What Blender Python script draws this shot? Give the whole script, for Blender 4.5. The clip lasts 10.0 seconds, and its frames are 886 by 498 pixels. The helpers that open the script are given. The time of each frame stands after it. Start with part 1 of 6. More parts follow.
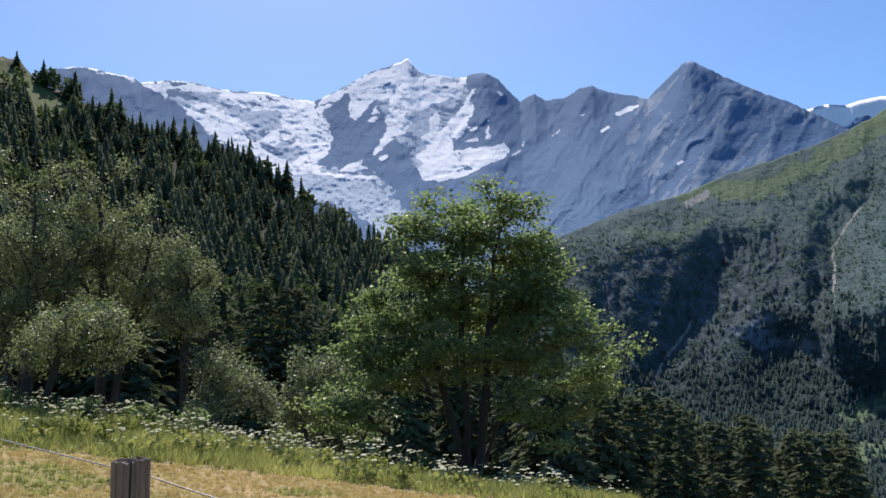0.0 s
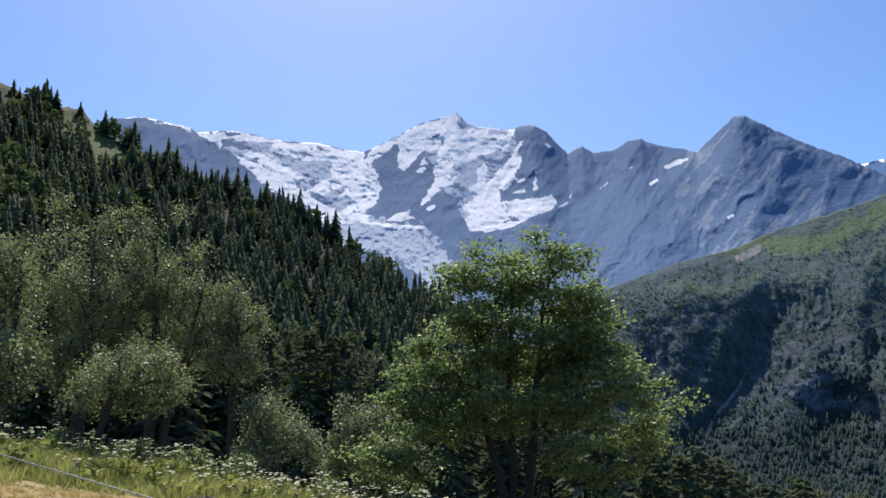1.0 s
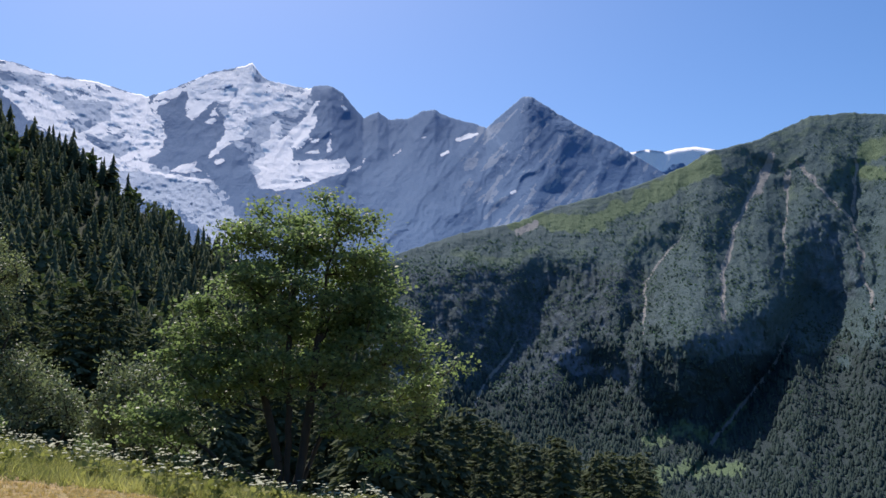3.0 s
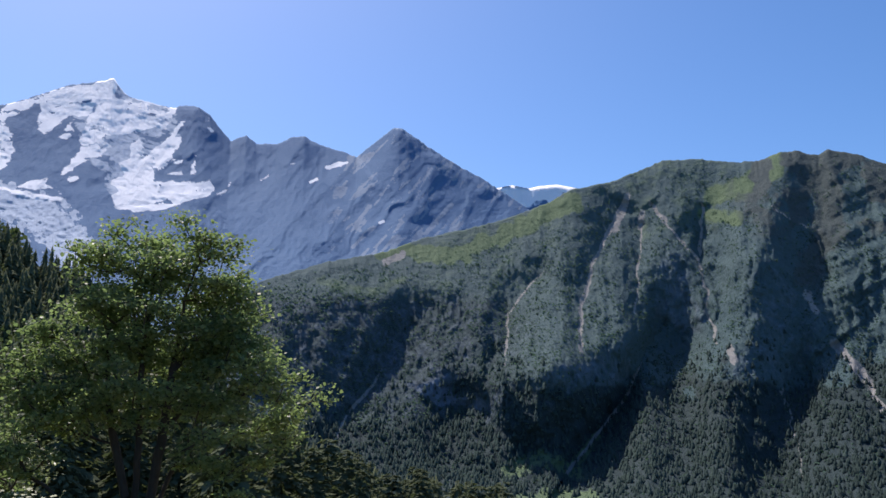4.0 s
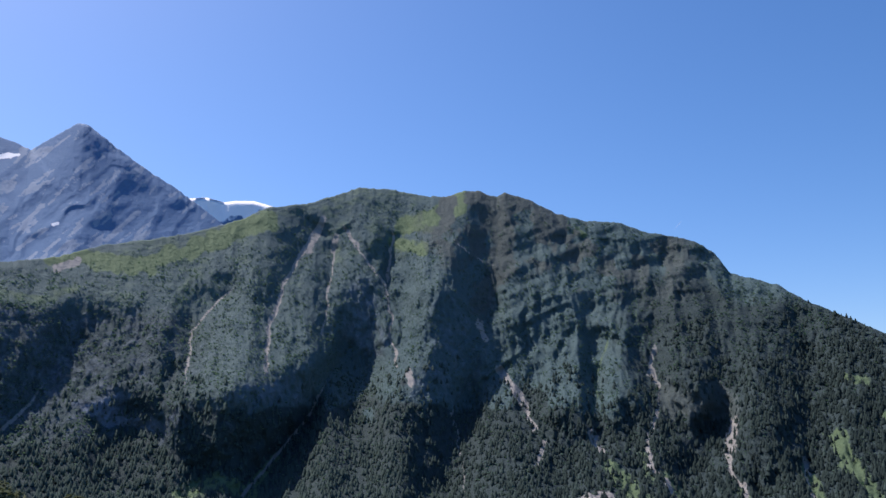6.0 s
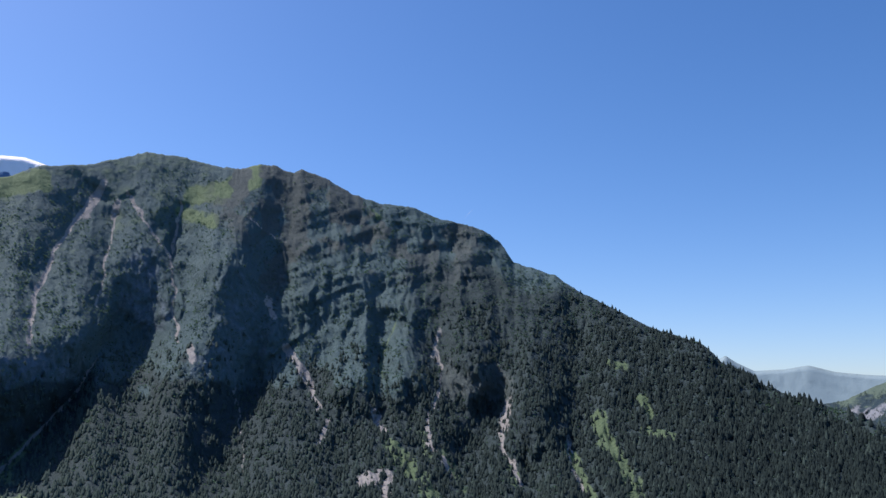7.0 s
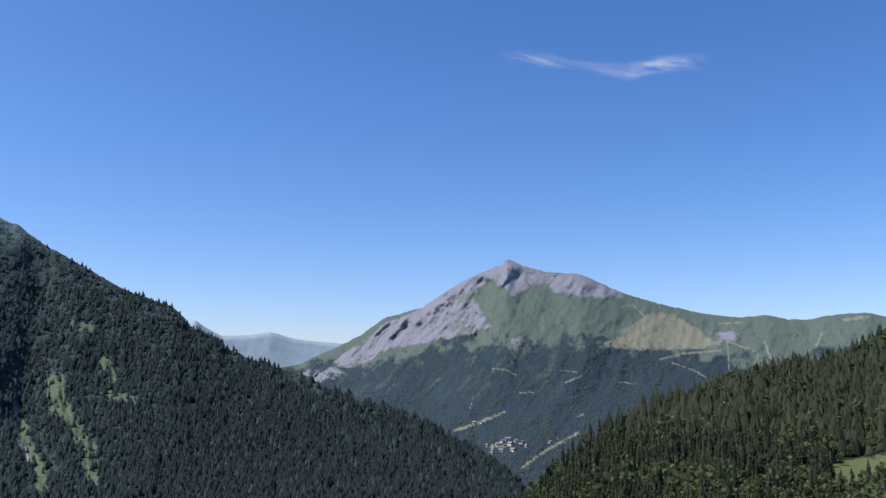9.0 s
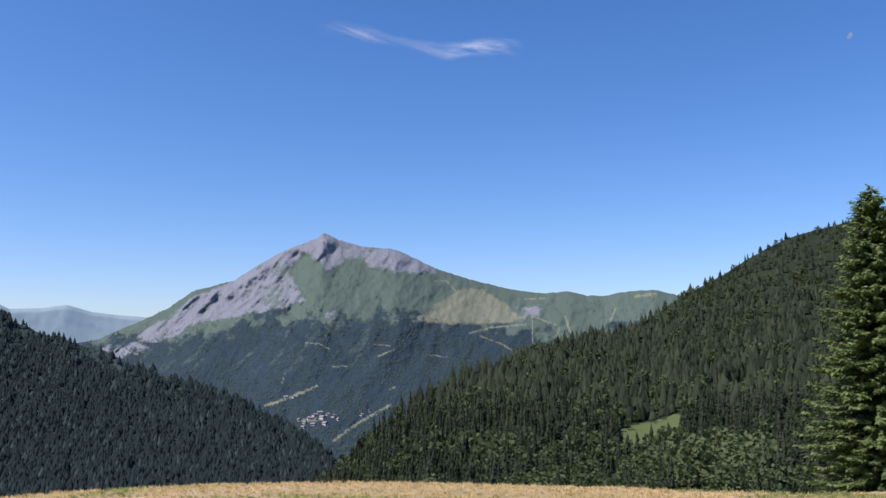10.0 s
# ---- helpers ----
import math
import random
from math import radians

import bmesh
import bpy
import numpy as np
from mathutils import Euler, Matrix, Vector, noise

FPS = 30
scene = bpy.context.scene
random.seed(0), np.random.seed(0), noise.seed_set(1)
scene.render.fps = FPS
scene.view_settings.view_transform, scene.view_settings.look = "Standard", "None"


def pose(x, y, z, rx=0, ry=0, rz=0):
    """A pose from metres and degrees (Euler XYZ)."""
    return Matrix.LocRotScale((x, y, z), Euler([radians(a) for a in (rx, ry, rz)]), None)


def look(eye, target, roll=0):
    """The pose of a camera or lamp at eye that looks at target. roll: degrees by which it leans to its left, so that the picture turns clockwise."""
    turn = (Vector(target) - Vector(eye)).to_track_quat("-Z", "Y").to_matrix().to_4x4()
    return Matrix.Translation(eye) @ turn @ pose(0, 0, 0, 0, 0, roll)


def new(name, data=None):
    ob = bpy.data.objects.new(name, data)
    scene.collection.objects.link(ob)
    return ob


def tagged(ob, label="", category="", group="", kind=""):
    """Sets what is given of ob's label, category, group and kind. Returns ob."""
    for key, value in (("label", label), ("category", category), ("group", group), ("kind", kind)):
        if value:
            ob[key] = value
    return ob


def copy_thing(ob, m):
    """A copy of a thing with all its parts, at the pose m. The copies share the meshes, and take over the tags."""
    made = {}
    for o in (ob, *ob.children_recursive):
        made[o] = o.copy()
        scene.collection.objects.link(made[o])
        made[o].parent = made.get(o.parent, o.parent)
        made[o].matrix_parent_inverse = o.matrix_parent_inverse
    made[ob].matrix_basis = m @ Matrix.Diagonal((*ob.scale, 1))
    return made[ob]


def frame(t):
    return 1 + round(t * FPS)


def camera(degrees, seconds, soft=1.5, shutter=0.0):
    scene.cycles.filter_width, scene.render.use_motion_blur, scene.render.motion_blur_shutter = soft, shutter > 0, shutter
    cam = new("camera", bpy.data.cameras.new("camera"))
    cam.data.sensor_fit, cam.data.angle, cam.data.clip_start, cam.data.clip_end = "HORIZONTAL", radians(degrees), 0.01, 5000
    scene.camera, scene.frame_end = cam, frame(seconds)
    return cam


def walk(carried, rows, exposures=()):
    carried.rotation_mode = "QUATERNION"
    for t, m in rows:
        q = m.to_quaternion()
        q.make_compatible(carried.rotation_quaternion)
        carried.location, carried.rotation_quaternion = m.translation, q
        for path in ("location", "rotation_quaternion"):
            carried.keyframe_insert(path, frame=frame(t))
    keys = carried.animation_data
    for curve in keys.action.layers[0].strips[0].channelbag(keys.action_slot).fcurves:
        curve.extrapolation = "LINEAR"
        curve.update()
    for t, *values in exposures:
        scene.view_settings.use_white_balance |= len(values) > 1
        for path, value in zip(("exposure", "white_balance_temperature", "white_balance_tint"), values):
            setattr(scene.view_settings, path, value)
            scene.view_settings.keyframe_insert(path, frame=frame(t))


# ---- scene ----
# ---------------------------------------------------------------- camera
cam = camera(55.97, 10.0)
# seconds, eye x y z, yaw, pitch, lean to the right
PATH = [
    (0.0, 0.055, 0.000, 1.615, 0.00, 8.00, 2.02),
    (0.5, 0.003, -0.000, 1.605, 2.44, 11.24, 1.07),
    (1.0, -0.019, -0.000, 1.600, 3.13, 11.53, 0.55),
    (1.5, -0.010, -0.000, 1.600, 3.66, 10.49, 1.39),
    (2.0, -0.006, -0.000, 1.600, 2.30, 9.31, 1.23),
    (2.5, 0.011, -0.000, 1.600, -4.12, 8.78, 0.18),
    (3.0, 0.032, -0.003, 1.600, -11.50, 8.94, -0.23),
    (4.5, 0.068, -0.015, 1.600, -24.96, 12.13, -0.04),
    (5.0, 0.081, -0.022, 1.600, -30.50, 12.60, 0.13),
    (5.5, 0.095, -0.031, 1.600, -36.33, 12.85, 0.36),
    (7.0, 0.133, -0.072, 1.600, -56.42, 11.09, -0.36),
    (7.5, 0.147, -0.097, 1.600, -66.64, 10.75, 0.85),
    (8.0, 0.156, -0.123, 1.600, -76.66, 10.11, 1.54),
    (8.5, 0.159, -0.143, 1.600, -84.03, 9.48, 0.42),
    (9.0, 0.160, -0.164, 1.600, -91.56, 8.80, -0.12),
    (9.5, 0.158, -0.184, 1.600, -98.80, 8.34, 0.15),
    (10.0, 0.155, -0.199, 1.600, -104.26, 7.02, 0.29),
]
EXPOSURES = [(0.0, 0.1, 6600, 15), (1.5, 0.1, 6550, 16), (2.0, -0.1, 6550, 17), (2.5, -0.06, 6500, 18), (3.0, -0.03, 6500, 18), (5.0, 0.12, 6500, 20), (7.5, 0.05, 6300, 23), (10.0, 0.08, 6250, 25)]
walk(cam, [(t, pose(x, y, z, 0, 0, yaw) @ pose(0, 0, 0, 90 + pitch, 0, 0) @ pose(0, 0, 0, 0, 0, -lean))
           for t, x, y, z, yaw, pitch, lean in PATH], EXPOSURES)

# ---------------------------------------------------------------- light
SUN_AZ, SUN_EL = -10.0, 54.0
world = bpy.data.worlds.new("sky")
scene.world = world
world.use_nodes = True
wn = world.node_tree.nodes
sky = wn.new("ShaderNodeTexSky")
sky.sky_type = "NISHITA"
sky.sun_disc = False
sky.sun_elevation, sky.sun_rotation = radians(SUN_EL), radians(SUN_AZ)
sky.altitude, sky.air_density, sky.dust_density, sky.ozone_density = 1400, 1.0, 2.4, 3.5
wn["Background"].inputs["Strength"].default_value = 0.15
vivid = wn.new("ShaderNodeHueSaturation")
vivid.inputs["Saturation"].default_value = 1.25
world.node_tree.links.new(sky.outputs[0], vivid.inputs["Color"])
world.node_tree.links.new(vivid.outputs[0], wn["Background"].inputs["Color"])
sun_data = bpy.data.lights.new("sun", "SUN")
sun_data.energy, sun_data.angle, sun_data.color = 4.8, radians(0.53), (1.0, 0.95, 0.86)
sun = new("sun", sun_data)
sun.matrix_world = look((0, 0, 0), (-math.sin(radians(SUN_AZ)) * math.cos(radians(SUN_EL)),
                                    -math.cos(radians(SUN_AZ)) * math.cos(radians(SUN_EL)), -math.sin(radians(SUN_EL))))
sun.location = (0, 0, 400)

# ---------------------------------------------------------------- numeric helpers
rng = np.random.default_rng(7)
EYE = 1.6


def hashed(ix, iy, seed):
    h = (ix.astype(np.int64) * 374761393 + iy.astype(np.int64) * 668265263 + seed * 1442695041) & 0x7FFFFFFF
    h = ((h ^ (h >> 13)) * 1274126177) & 0x7FFFFFFF
    h = ((h ^ (h >> 16)) * 668265263) & 0x7FFFFFFF
    return (h ^ (h >> 15)) / float(0x7FFFFFFF)


def vnoise(x, y, seed=0):
    x, y = np.asarray(x, float), np.asarray(y, float)
    ix, iy = np.floor(x), np.floor(y)
    u, v = x - ix, y - iy
    u, v = u * u * u * (u * (6 * u - 15) + 10), v * v * v * (v * (6 * v - 15) + 10)
    a, b = hashed(ix, iy, seed), hashed(ix + 1, iy, seed)
    c, d = hashed(ix, iy + 1, seed), hashed(ix + 1, iy + 1, seed)
    return (a + (b - a) * u) * (1 - v) + (c + (d - c) * u) * v


def fbm(x, y, octaves=5, seed=0, gain=0.5):
    total, amp, norm = 0.0, 1.0, 0.0
    for i in range(octaves):
        total = total + amp * vnoise(x * 2 ** i + 17.3 * i, y * 2 ** i - 9.1 * i, seed + i)
        norm, amp = norm + amp, amp * gain
    return total / norm


def ridged(x, y, octaves=4, seed=0, gain=0.5):
    total, amp, norm = 0.0, 1.0, 0.0
    for i in range(octaves):
        total = total + amp * (1 - np.abs(2 * vnoise(x * 2 ** i + 5.7 * i, y * 2 ** i + 3.1 * i, seed + i) - 1))
        norm, amp = norm + amp, amp * gain
    return total / norm


def smooth(a, b, x):
    s = np.clip((x - a) / (b - a), 0, 1)
    return s * s * (3 - 2 * s)


def along(points, x, column=1):
    """Value of a profile [(az, value, ...)] at azimuths x."""
    p = np.array(points, float)
    p = p[np.argsort(p[:, 0])]
    return np.interp(x, p[:, 0], p[:, column])


def line_distance(points, az, el):
    """Signed distance in degrees from a polyline of (az, el), positive to the right of a line that runs downwards, and the fraction along it."""
    best, side, frac = np.full(az.shape, 1e9), np.zeros(az.shape), np.zeros(az.shape)
    p = np.array(points, float)
    n = len(p) - 1
    for i in range(n):
        (ax, ay), (bx, by) = p[i], p[i + 1]
        dx, dy = bx - ax, by - ay
        s = np.clip(((az - ax) * dx + (el - ay) * dy) / (dx * dx + dy * dy), 0, 1)
        d = np.hypot(az - ax - s * dx, el - ay - s * dy)
        near = d < best
        best = np.where(near, d, best)
        side = np.where(near, np.sign(dx * (el - ay) - dy * (az - ax)), side)
        frac = np.where(near, (i + s) / n, frac)
    return best, side, frac


def mesh_of(name, verts, faces, smooth_faces=False, attributes=None):
    """A mesh from numpy arrays: verts (n, 3), faces (m, 3 or 4), and float values per vertex."""
    me = bpy.data.meshes.new(name)
    k = faces.shape[1]
    me.vertices.add(len(verts))
    me.vertices.foreach_set("co", np.ascontiguousarray(verts, np.float32).ravel())
    me.loops.add(faces.size)
    me.loops.foreach_set("vertex_index", np.ascontiguousarray(faces, np.int32).ravel())
    me.polygons.add(len(faces))
    me.polygons.foreach_set("loop_start", np.arange(0, faces.size, k, dtype=np.int32))
    if smooth_faces:
        me.polygons.foreach_set("use_smooth", np.ones(len(faces), bool))
    for key, values in (attributes or {}).items():
        me.attributes.new(key, "FLOAT", "POINT").data.foreach_set("value", np.ascontiguousarray(values, np.float32).ravel())
    me.update()
    me.validate()
    return me


def grid_faces(rows, cols):
    i = np.arange(rows * cols).reshape(rows, cols)
    return np.stack([i[:-1, :-1], i[:-1, 1:], i[1:, 1:], i[1:, :-1]], -1).reshape(-1, 4)


def repeat_template(templates, choice, place, size, spin, lean=0.0):
    """One set of vertices, faces and tree numbers from template (verts, faces) pairs set at places; size is (n, 3)."""
    all_v, all_f, all_n, base = [], [], [], 0
    for k, (tv, tf) in enumerate(templates):
        sel = np.nonzero(choice == k)[0]
        if not len(sel):
            continue
        c, s = np.cos(spin[sel])[:, None], np.sin(spin[sel])[:, None]
        x, y = tv[None, :, 0] * size[sel, :1], tv[None, :, 1] * size[sel, 1:2]
        z = tv[None, :, 2] * size[sel, 2:3]
        v = np.stack([x * c - y * s + z * lean, x * s + y * c, z], -1) + place[sel][:, None, :]
        f = tf[None] + (np.arange(len(sel)) * len(tv))[:, None, None] + base
        all_v.append(v.reshape(-1, 3)), all_f.append(f.reshape(-1, tf.shape[1]))
        all_n.append(np.repeat(sel, len(tv)))
        base += len(sel) * len(tv)
    return np.concatenate(all_v), np.concatenate(all_f), np.concatenate(all_n)


def polar(az, el, dist):
    """Place at an azimuth (clockwise from y), elevation from the eye and level distance."""
    a = np.radians(az)
    return np.stack([dist * np.sin(a), dist * np.cos(a), EYE + dist * np.tan(np.radians(el))], -1)


def joined(name, data, material, parent=None):
    ob = new(name, data)
    if material:
        data.materials.append(material)
    if parent:
        ob.parent = parent
    return ob


# ---------------------------------------------------------------- materials
def material(name):
    m = bpy.data.materials.new(name)
    m.use_nodes = True
    return m, m.node_tree.nodes, m.node_tree.links, m.node_tree.nodes["Principled BSDF"]


def attr(nodes, name):
    n = nodes.new("ShaderNodeAttribute")
    n.attribute_name = name
    return n.outputs["Fac"]


def noise_node(nodes, links, scale, detail=6, rough=0.6, stretch=None):
    n = nodes.new("ShaderNodeTexNoise")
    n.inputs["Scale"].default_value, n.inputs["Detail"].default_value, n.inputs["Roughness"].default_value = scale, detail, rough
    co = nodes.new("ShaderNodeTexCoord").outputs["Object"]
    if stretch:
        mp = nodes.new("ShaderNodeMapping")
        mp.inputs["Scale"].default_value = stretch
        links.new(co, mp.inputs["Vector"])
        co = mp.outputs["Vector"]
    links.new(co, n.inputs["Vector"])
    return n.outputs["Fac"]


def ramp(nodes, links, fac, stops):
    r = nodes.new("ShaderNodeValToRGB")
    while len(r.color_ramp.elements) < len(stops):
        r.color_ramp.elements.new(0.5)
    for e, (p, c) in zip(r.color_ramp.elements, stops):
        e.position, e.color = p, (*c, 1)
    links.new(fac, r.inputs["Fac"])
    return r.outputs["Color"]


def mixed(nodes, links, fac, a, b, blend="MIX"):
    n = nodes.new("ShaderNodeMix")
    n.data_type, n.blend_type = "RGBA", blend
    for socket, value in ((n.inputs[0], fac), (n.inputs[6], a), (n.inputs[7], b)):
        if isinstance(value, (int, float)):
            socket.default_value = value
        elif isinstance(value, tuple):
            socket.default_value = (*value, 1)
        else:
            links.new(value, socket)
    return n.outputs[2]


def bumped(nodes, links, bsdf, height, strength, distance):
    b = nodes.new("ShaderNodeBump")
    b.inputs["Strength"].default_value, b.inputs["Distance"].default_value = strength, distance
    links.new(height, b.inputs["Height"])
    links.new(b.outputs["Normal"], bsdf.inputs["Normal"])


def terrain_material(name, layers, base, grain, relief, edge=(0.72, 0.98)):
    """Ground of a mountain: base ramp on noise, then layers (attribute, dark colour, light colour) laid over it; grain in 1/m."""
    m, nodes, links, bsdf = material(name)
    big, fine = noise_node(nodes, links, grain * 0.12, 5), noise_node(nodes, links, grain, 8, 0.68)
    col = mixed(nodes, links, fine, *base[:2])
    col = mixed(nodes, links, ramp(nodes, links, big, [(0.35, (0, 0, 0)), (0.7, (1, 1, 1))]), col, base[2] if len(base) > 2 else base[1])
    mid = noise_node(nodes, links, grain * 0.5, 7, 0.7)
    for key, dark, light in layers:
        shift = nodes.new("ShaderNodeMath")
        shift.operation, shift.inputs[1].default_value = "MULTIPLY_ADD", 0.9
        links.new(mid, shift.inputs[0]), links.new(attr(nodes, key), shift.inputs[2])
        fac = ramp(nodes, links, shift.outputs[0], [(edge[0], (0, 0, 0)), (edge[1], (1, 1, 1))])
        col = mixed(nodes, links, fac, col, mixed(nodes, links, fine, dark, light))
    links.new(col, bsdf.inputs["Base Color"])
    bsdf.inputs["Roughness"].default_value = 0.9
    bsdf.inputs["Specular IOR Level"].default_value = 0.15
    bumped(nodes, links, bsdf, fine, 0.9, relief)
    return m


def foliage_material(name, dark, light, shine=0.5, through_light=0.3, gloss=0.1):
    """Leaves: each leaf or clump a little different, each tree by its tint value; thin, so light comes through."""
    m, nodes, links, bsdf = material(name)
    geo = nodes.new("ShaderNodeNewGeometry")
    col = mixed(nodes, links, attr(nodes, "tint"), dark, light)
    col = mixed(nodes, links, geo.outputs["Random Per Island"], col, mixed(nodes, links, 0.27, col, light))
    links.new(col, bsdf.inputs["Base Color"])
    bsdf.inputs["Roughness"].default_value = shine
    bsdf.inputs["Specular IOR Level"].default_value = gloss
    tr, mix = nodes.new("ShaderNodeBsdfTranslucent"), nodes.new("ShaderNodeMixShader")
    links.new(mixed(nodes, links, 1.0, col, (0.9, 1.0, 0.68), "MULTIPLY"), tr.inputs["Color"])
    mix.inputs["Fac"].default_value = through_light
    links.new(bsdf.outputs[0], mix.inputs[1]), links.new(tr.outputs[0], mix.inputs[2])
    links.new(mix.outputs[0], nodes["Material Output"].inputs["Surface"])
    return m


def plain_material(name, dark, light, grain, rough=0.8, relief=0.004, stretch=None, metal=0.0):
    m, nodes, links, bsdf = material(name)
    n = noise_node(nodes, links, grain, 6, 0.65, stretch)
    links.new(mixed(nodes, links, n, dark, light), bsdf.inputs["Base Color"])
    bsdf.inputs["Roughness"].default_value, bsdf.inputs["Metallic"].default_value = rough, metal
    bumped(nodes, links, bsdf, n, 0.7, relief)
    return m


# Granite, scree and turf tinted blue: haze put into the base colours.
M_SNOW_ROCK = terrain_material("hazed_granite_and_snow", [("grass", (0.11, 0.19, 0.22), (0.16, 0.25, 0.27)), ("scree", (0.18, 0.25, 0.35), (0.27, 0.34, 0.43)), ("ice_and_snow_shade", (0.28, 0.36, 0.46), (0.62, 0.7, 0.8)), ("snow", (0.92, 0.93, 0.95), (0.97, 0.97, 0.97))],
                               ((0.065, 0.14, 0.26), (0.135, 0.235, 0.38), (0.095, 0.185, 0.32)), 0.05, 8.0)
# Slope colours lean to blue, with haze painted in as two further layers.
M_GREEN = terrain_material("hazed_alpine_slope", [("woods", (0.022, 0.038, 0.042), (0.048, 0.074, 0.074)), ("slope_haze", (0.046, 0.08, 0.084), (0.112, 0.168, 0.162)), ("grass", (0.078, 0.125, 0.066), (0.15, 0.21, 0.112)), ("shade_haze", (0.125, 0.165, 0.21), (0.2, 0.25, 0.31)), ("turf", (0.06, 0.1, 0.055), (0.13, 0.185, 0.1)), ("scree", (0.19, 0.19, 0.185), (0.37, 0.36, 0.33)), ("rock", (0.045, 0.065, 0.065), (0.095, 0.12, 0.115))],
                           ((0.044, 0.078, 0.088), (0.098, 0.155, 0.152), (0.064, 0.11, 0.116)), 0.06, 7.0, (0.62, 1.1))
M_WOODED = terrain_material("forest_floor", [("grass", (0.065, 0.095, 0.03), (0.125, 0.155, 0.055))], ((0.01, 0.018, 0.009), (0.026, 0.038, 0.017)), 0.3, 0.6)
# Blue of the distance mixed into woods, grass and scree, as painted haze.
M_JOLY = terrain_material("hazed_far_massif", [("grass", (0.056, 0.093, 0.074), (0.13, 0.174, 0.13)), ("scree", (0.095, 0.11, 0.13), (0.31, 0.33, 0.345)), ("field", (0.14, 0.16, 0.105), (0.245, 0.255, 0.175))],
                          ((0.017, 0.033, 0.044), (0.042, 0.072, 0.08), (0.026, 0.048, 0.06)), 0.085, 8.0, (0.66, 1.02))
# Bluish leaf colours that take up some haze of the far slopes.
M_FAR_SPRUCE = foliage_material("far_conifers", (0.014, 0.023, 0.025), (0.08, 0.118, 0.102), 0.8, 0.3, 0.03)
M_SCRUB = foliage_material("alder_scrub", (0.06, 0.115, 0.088), (0.152, 0.235, 0.175), 0.8, 0.4, 0.03)
# Pale blue in place of turf green: these colours carry the haze.
M_FAR_HILLS = terrain_material("hazed_far_hills", [("grass", (0.2, 0.29, 0.32), (0.27, 0.36, 0.38))], ((0.17, 0.26, 0.33), (0.23, 0.33, 0.4)), 0.02, 4.0)
M_SPRUCE = foliage_material("spruce_needles", (0.013, 0.022, 0.013), (0.15, 0.175, 0.1), 0.8, 0.3, 0.03)
M_BROAD = foliage_material("broad_leaves", (0.04, 0.062, 0.028), (0.135, 0.17, 0.075), 0.6, 0.3, 0.05)
M_MAPLE = foliage_material("maple_leaves", (0.115, 0.165, 0.08), (0.3, 0.37, 0.18), 0.4, 0.66, 0.28)
M_BIRCH = foliage_material("grey_green_leaves", (0.075, 0.102, 0.055), (0.36, 0.395, 0.225), 0.42, 0.48, 0.28)
M_WILLOW = foliage_material("silvery_leaves", (0.09, 0.12, 0.07), (0.36, 0.4, 0.25), 0.42, 0.42, 0.3)
M_BARK = plain_material("bark", (0.025, 0.02, 0.016), (0.08, 0.068, 0.055), 14.0, 0.9, 0.02, (1, 1, 0.25))

# ---------------------------------------------------------------- ground
NEAR = [(0, 0.1, 0.0), (-19.5, 2.5, 0.2), (-28, 12, 0.82), (-13, 12, 0.19), (2.3, 12, -0.23), (-26, 20, 0.85), (1.2, 22, -1.57),
        (-12, 20, -0.15), (20, 14, -0.8), (8, 22, -2.0), (45, 12, -0.5), (77, 13, -0.36), (95, 13, -0.44), (110, 13, -0.44),
        (128, 14, -0.57), (60, 24, -1.6), (80, 26, -1.5), (100, 26, -1.5), (120, 26, -1.5), (140, 26, -1.2), (30, 26, -2.4), (5, 33, -3.2), (-20, 33, -0.2), (180, 10, 0.5), (-90, 10, 1.2), (-60, 18, 1.7)]
_p = np.array([(d * math.sin(radians(a)), d * math.cos(radians(a))) for a, d, h in NEAR])
_h = np.array([h for a, d, h in NEAR])
_k = np.exp(-((_p[:, None] - _p[None]) ** 2).sum(-1) / (2 * 9.0 ** 2)) + 0.01 * np.eye(len(_p))
_w = np.linalg.solve(_k, _h)


def ground_height(x, y):
    x, y = np.asarray(x, float), np.asarray(y, float)
    r, az = np.hypot(x, y), np.degrees(np.arctan2(x, y))
    s = np.minimum(1.0, 30.0 / np.maximum(r, 1e-6))
    q = np.stack([x * s, y * s], -1)
    z = (np.exp(-((q[..., None, :] - _p) ** 2).sum(-1) / (2 * 9.0 ** 2)) * _w).sum(-1)
    edge = np.interp(az, [-180, -60, -30, 0, 12, 25, 45, 128, 150, 180], [60, 60, 27, 24, 21, 16, 13.5, 14.5, 30, 60])
    steep = np.interp(az, [-180, -60, -35, 0, 120, 150, 180], [-0.12, -0.1, 0.1, 0.42, 0.42, 0.1, -0.12])
    over = np.maximum(0, r - edge)
    drop = steep * (over - 2 * (1 - np.exp(-over / 2)))
    floor_drop = 420 + 60 * fbm(x / 700 + 9, y / 700, 3, 40)
    drop = np.where(drop > 0, floor_drop * (1 - np.exp(-drop / floor_drop)), 40 * np.tanh(drop / 40))
    return z - drop + 0.05 * (fbm(x / 1.7, y / 1.7, 3, 11) - 0.5) + 6 * smooth(80, 400, r) * (fbm(x / 60, y / 60, 4, 12) - 0.5)


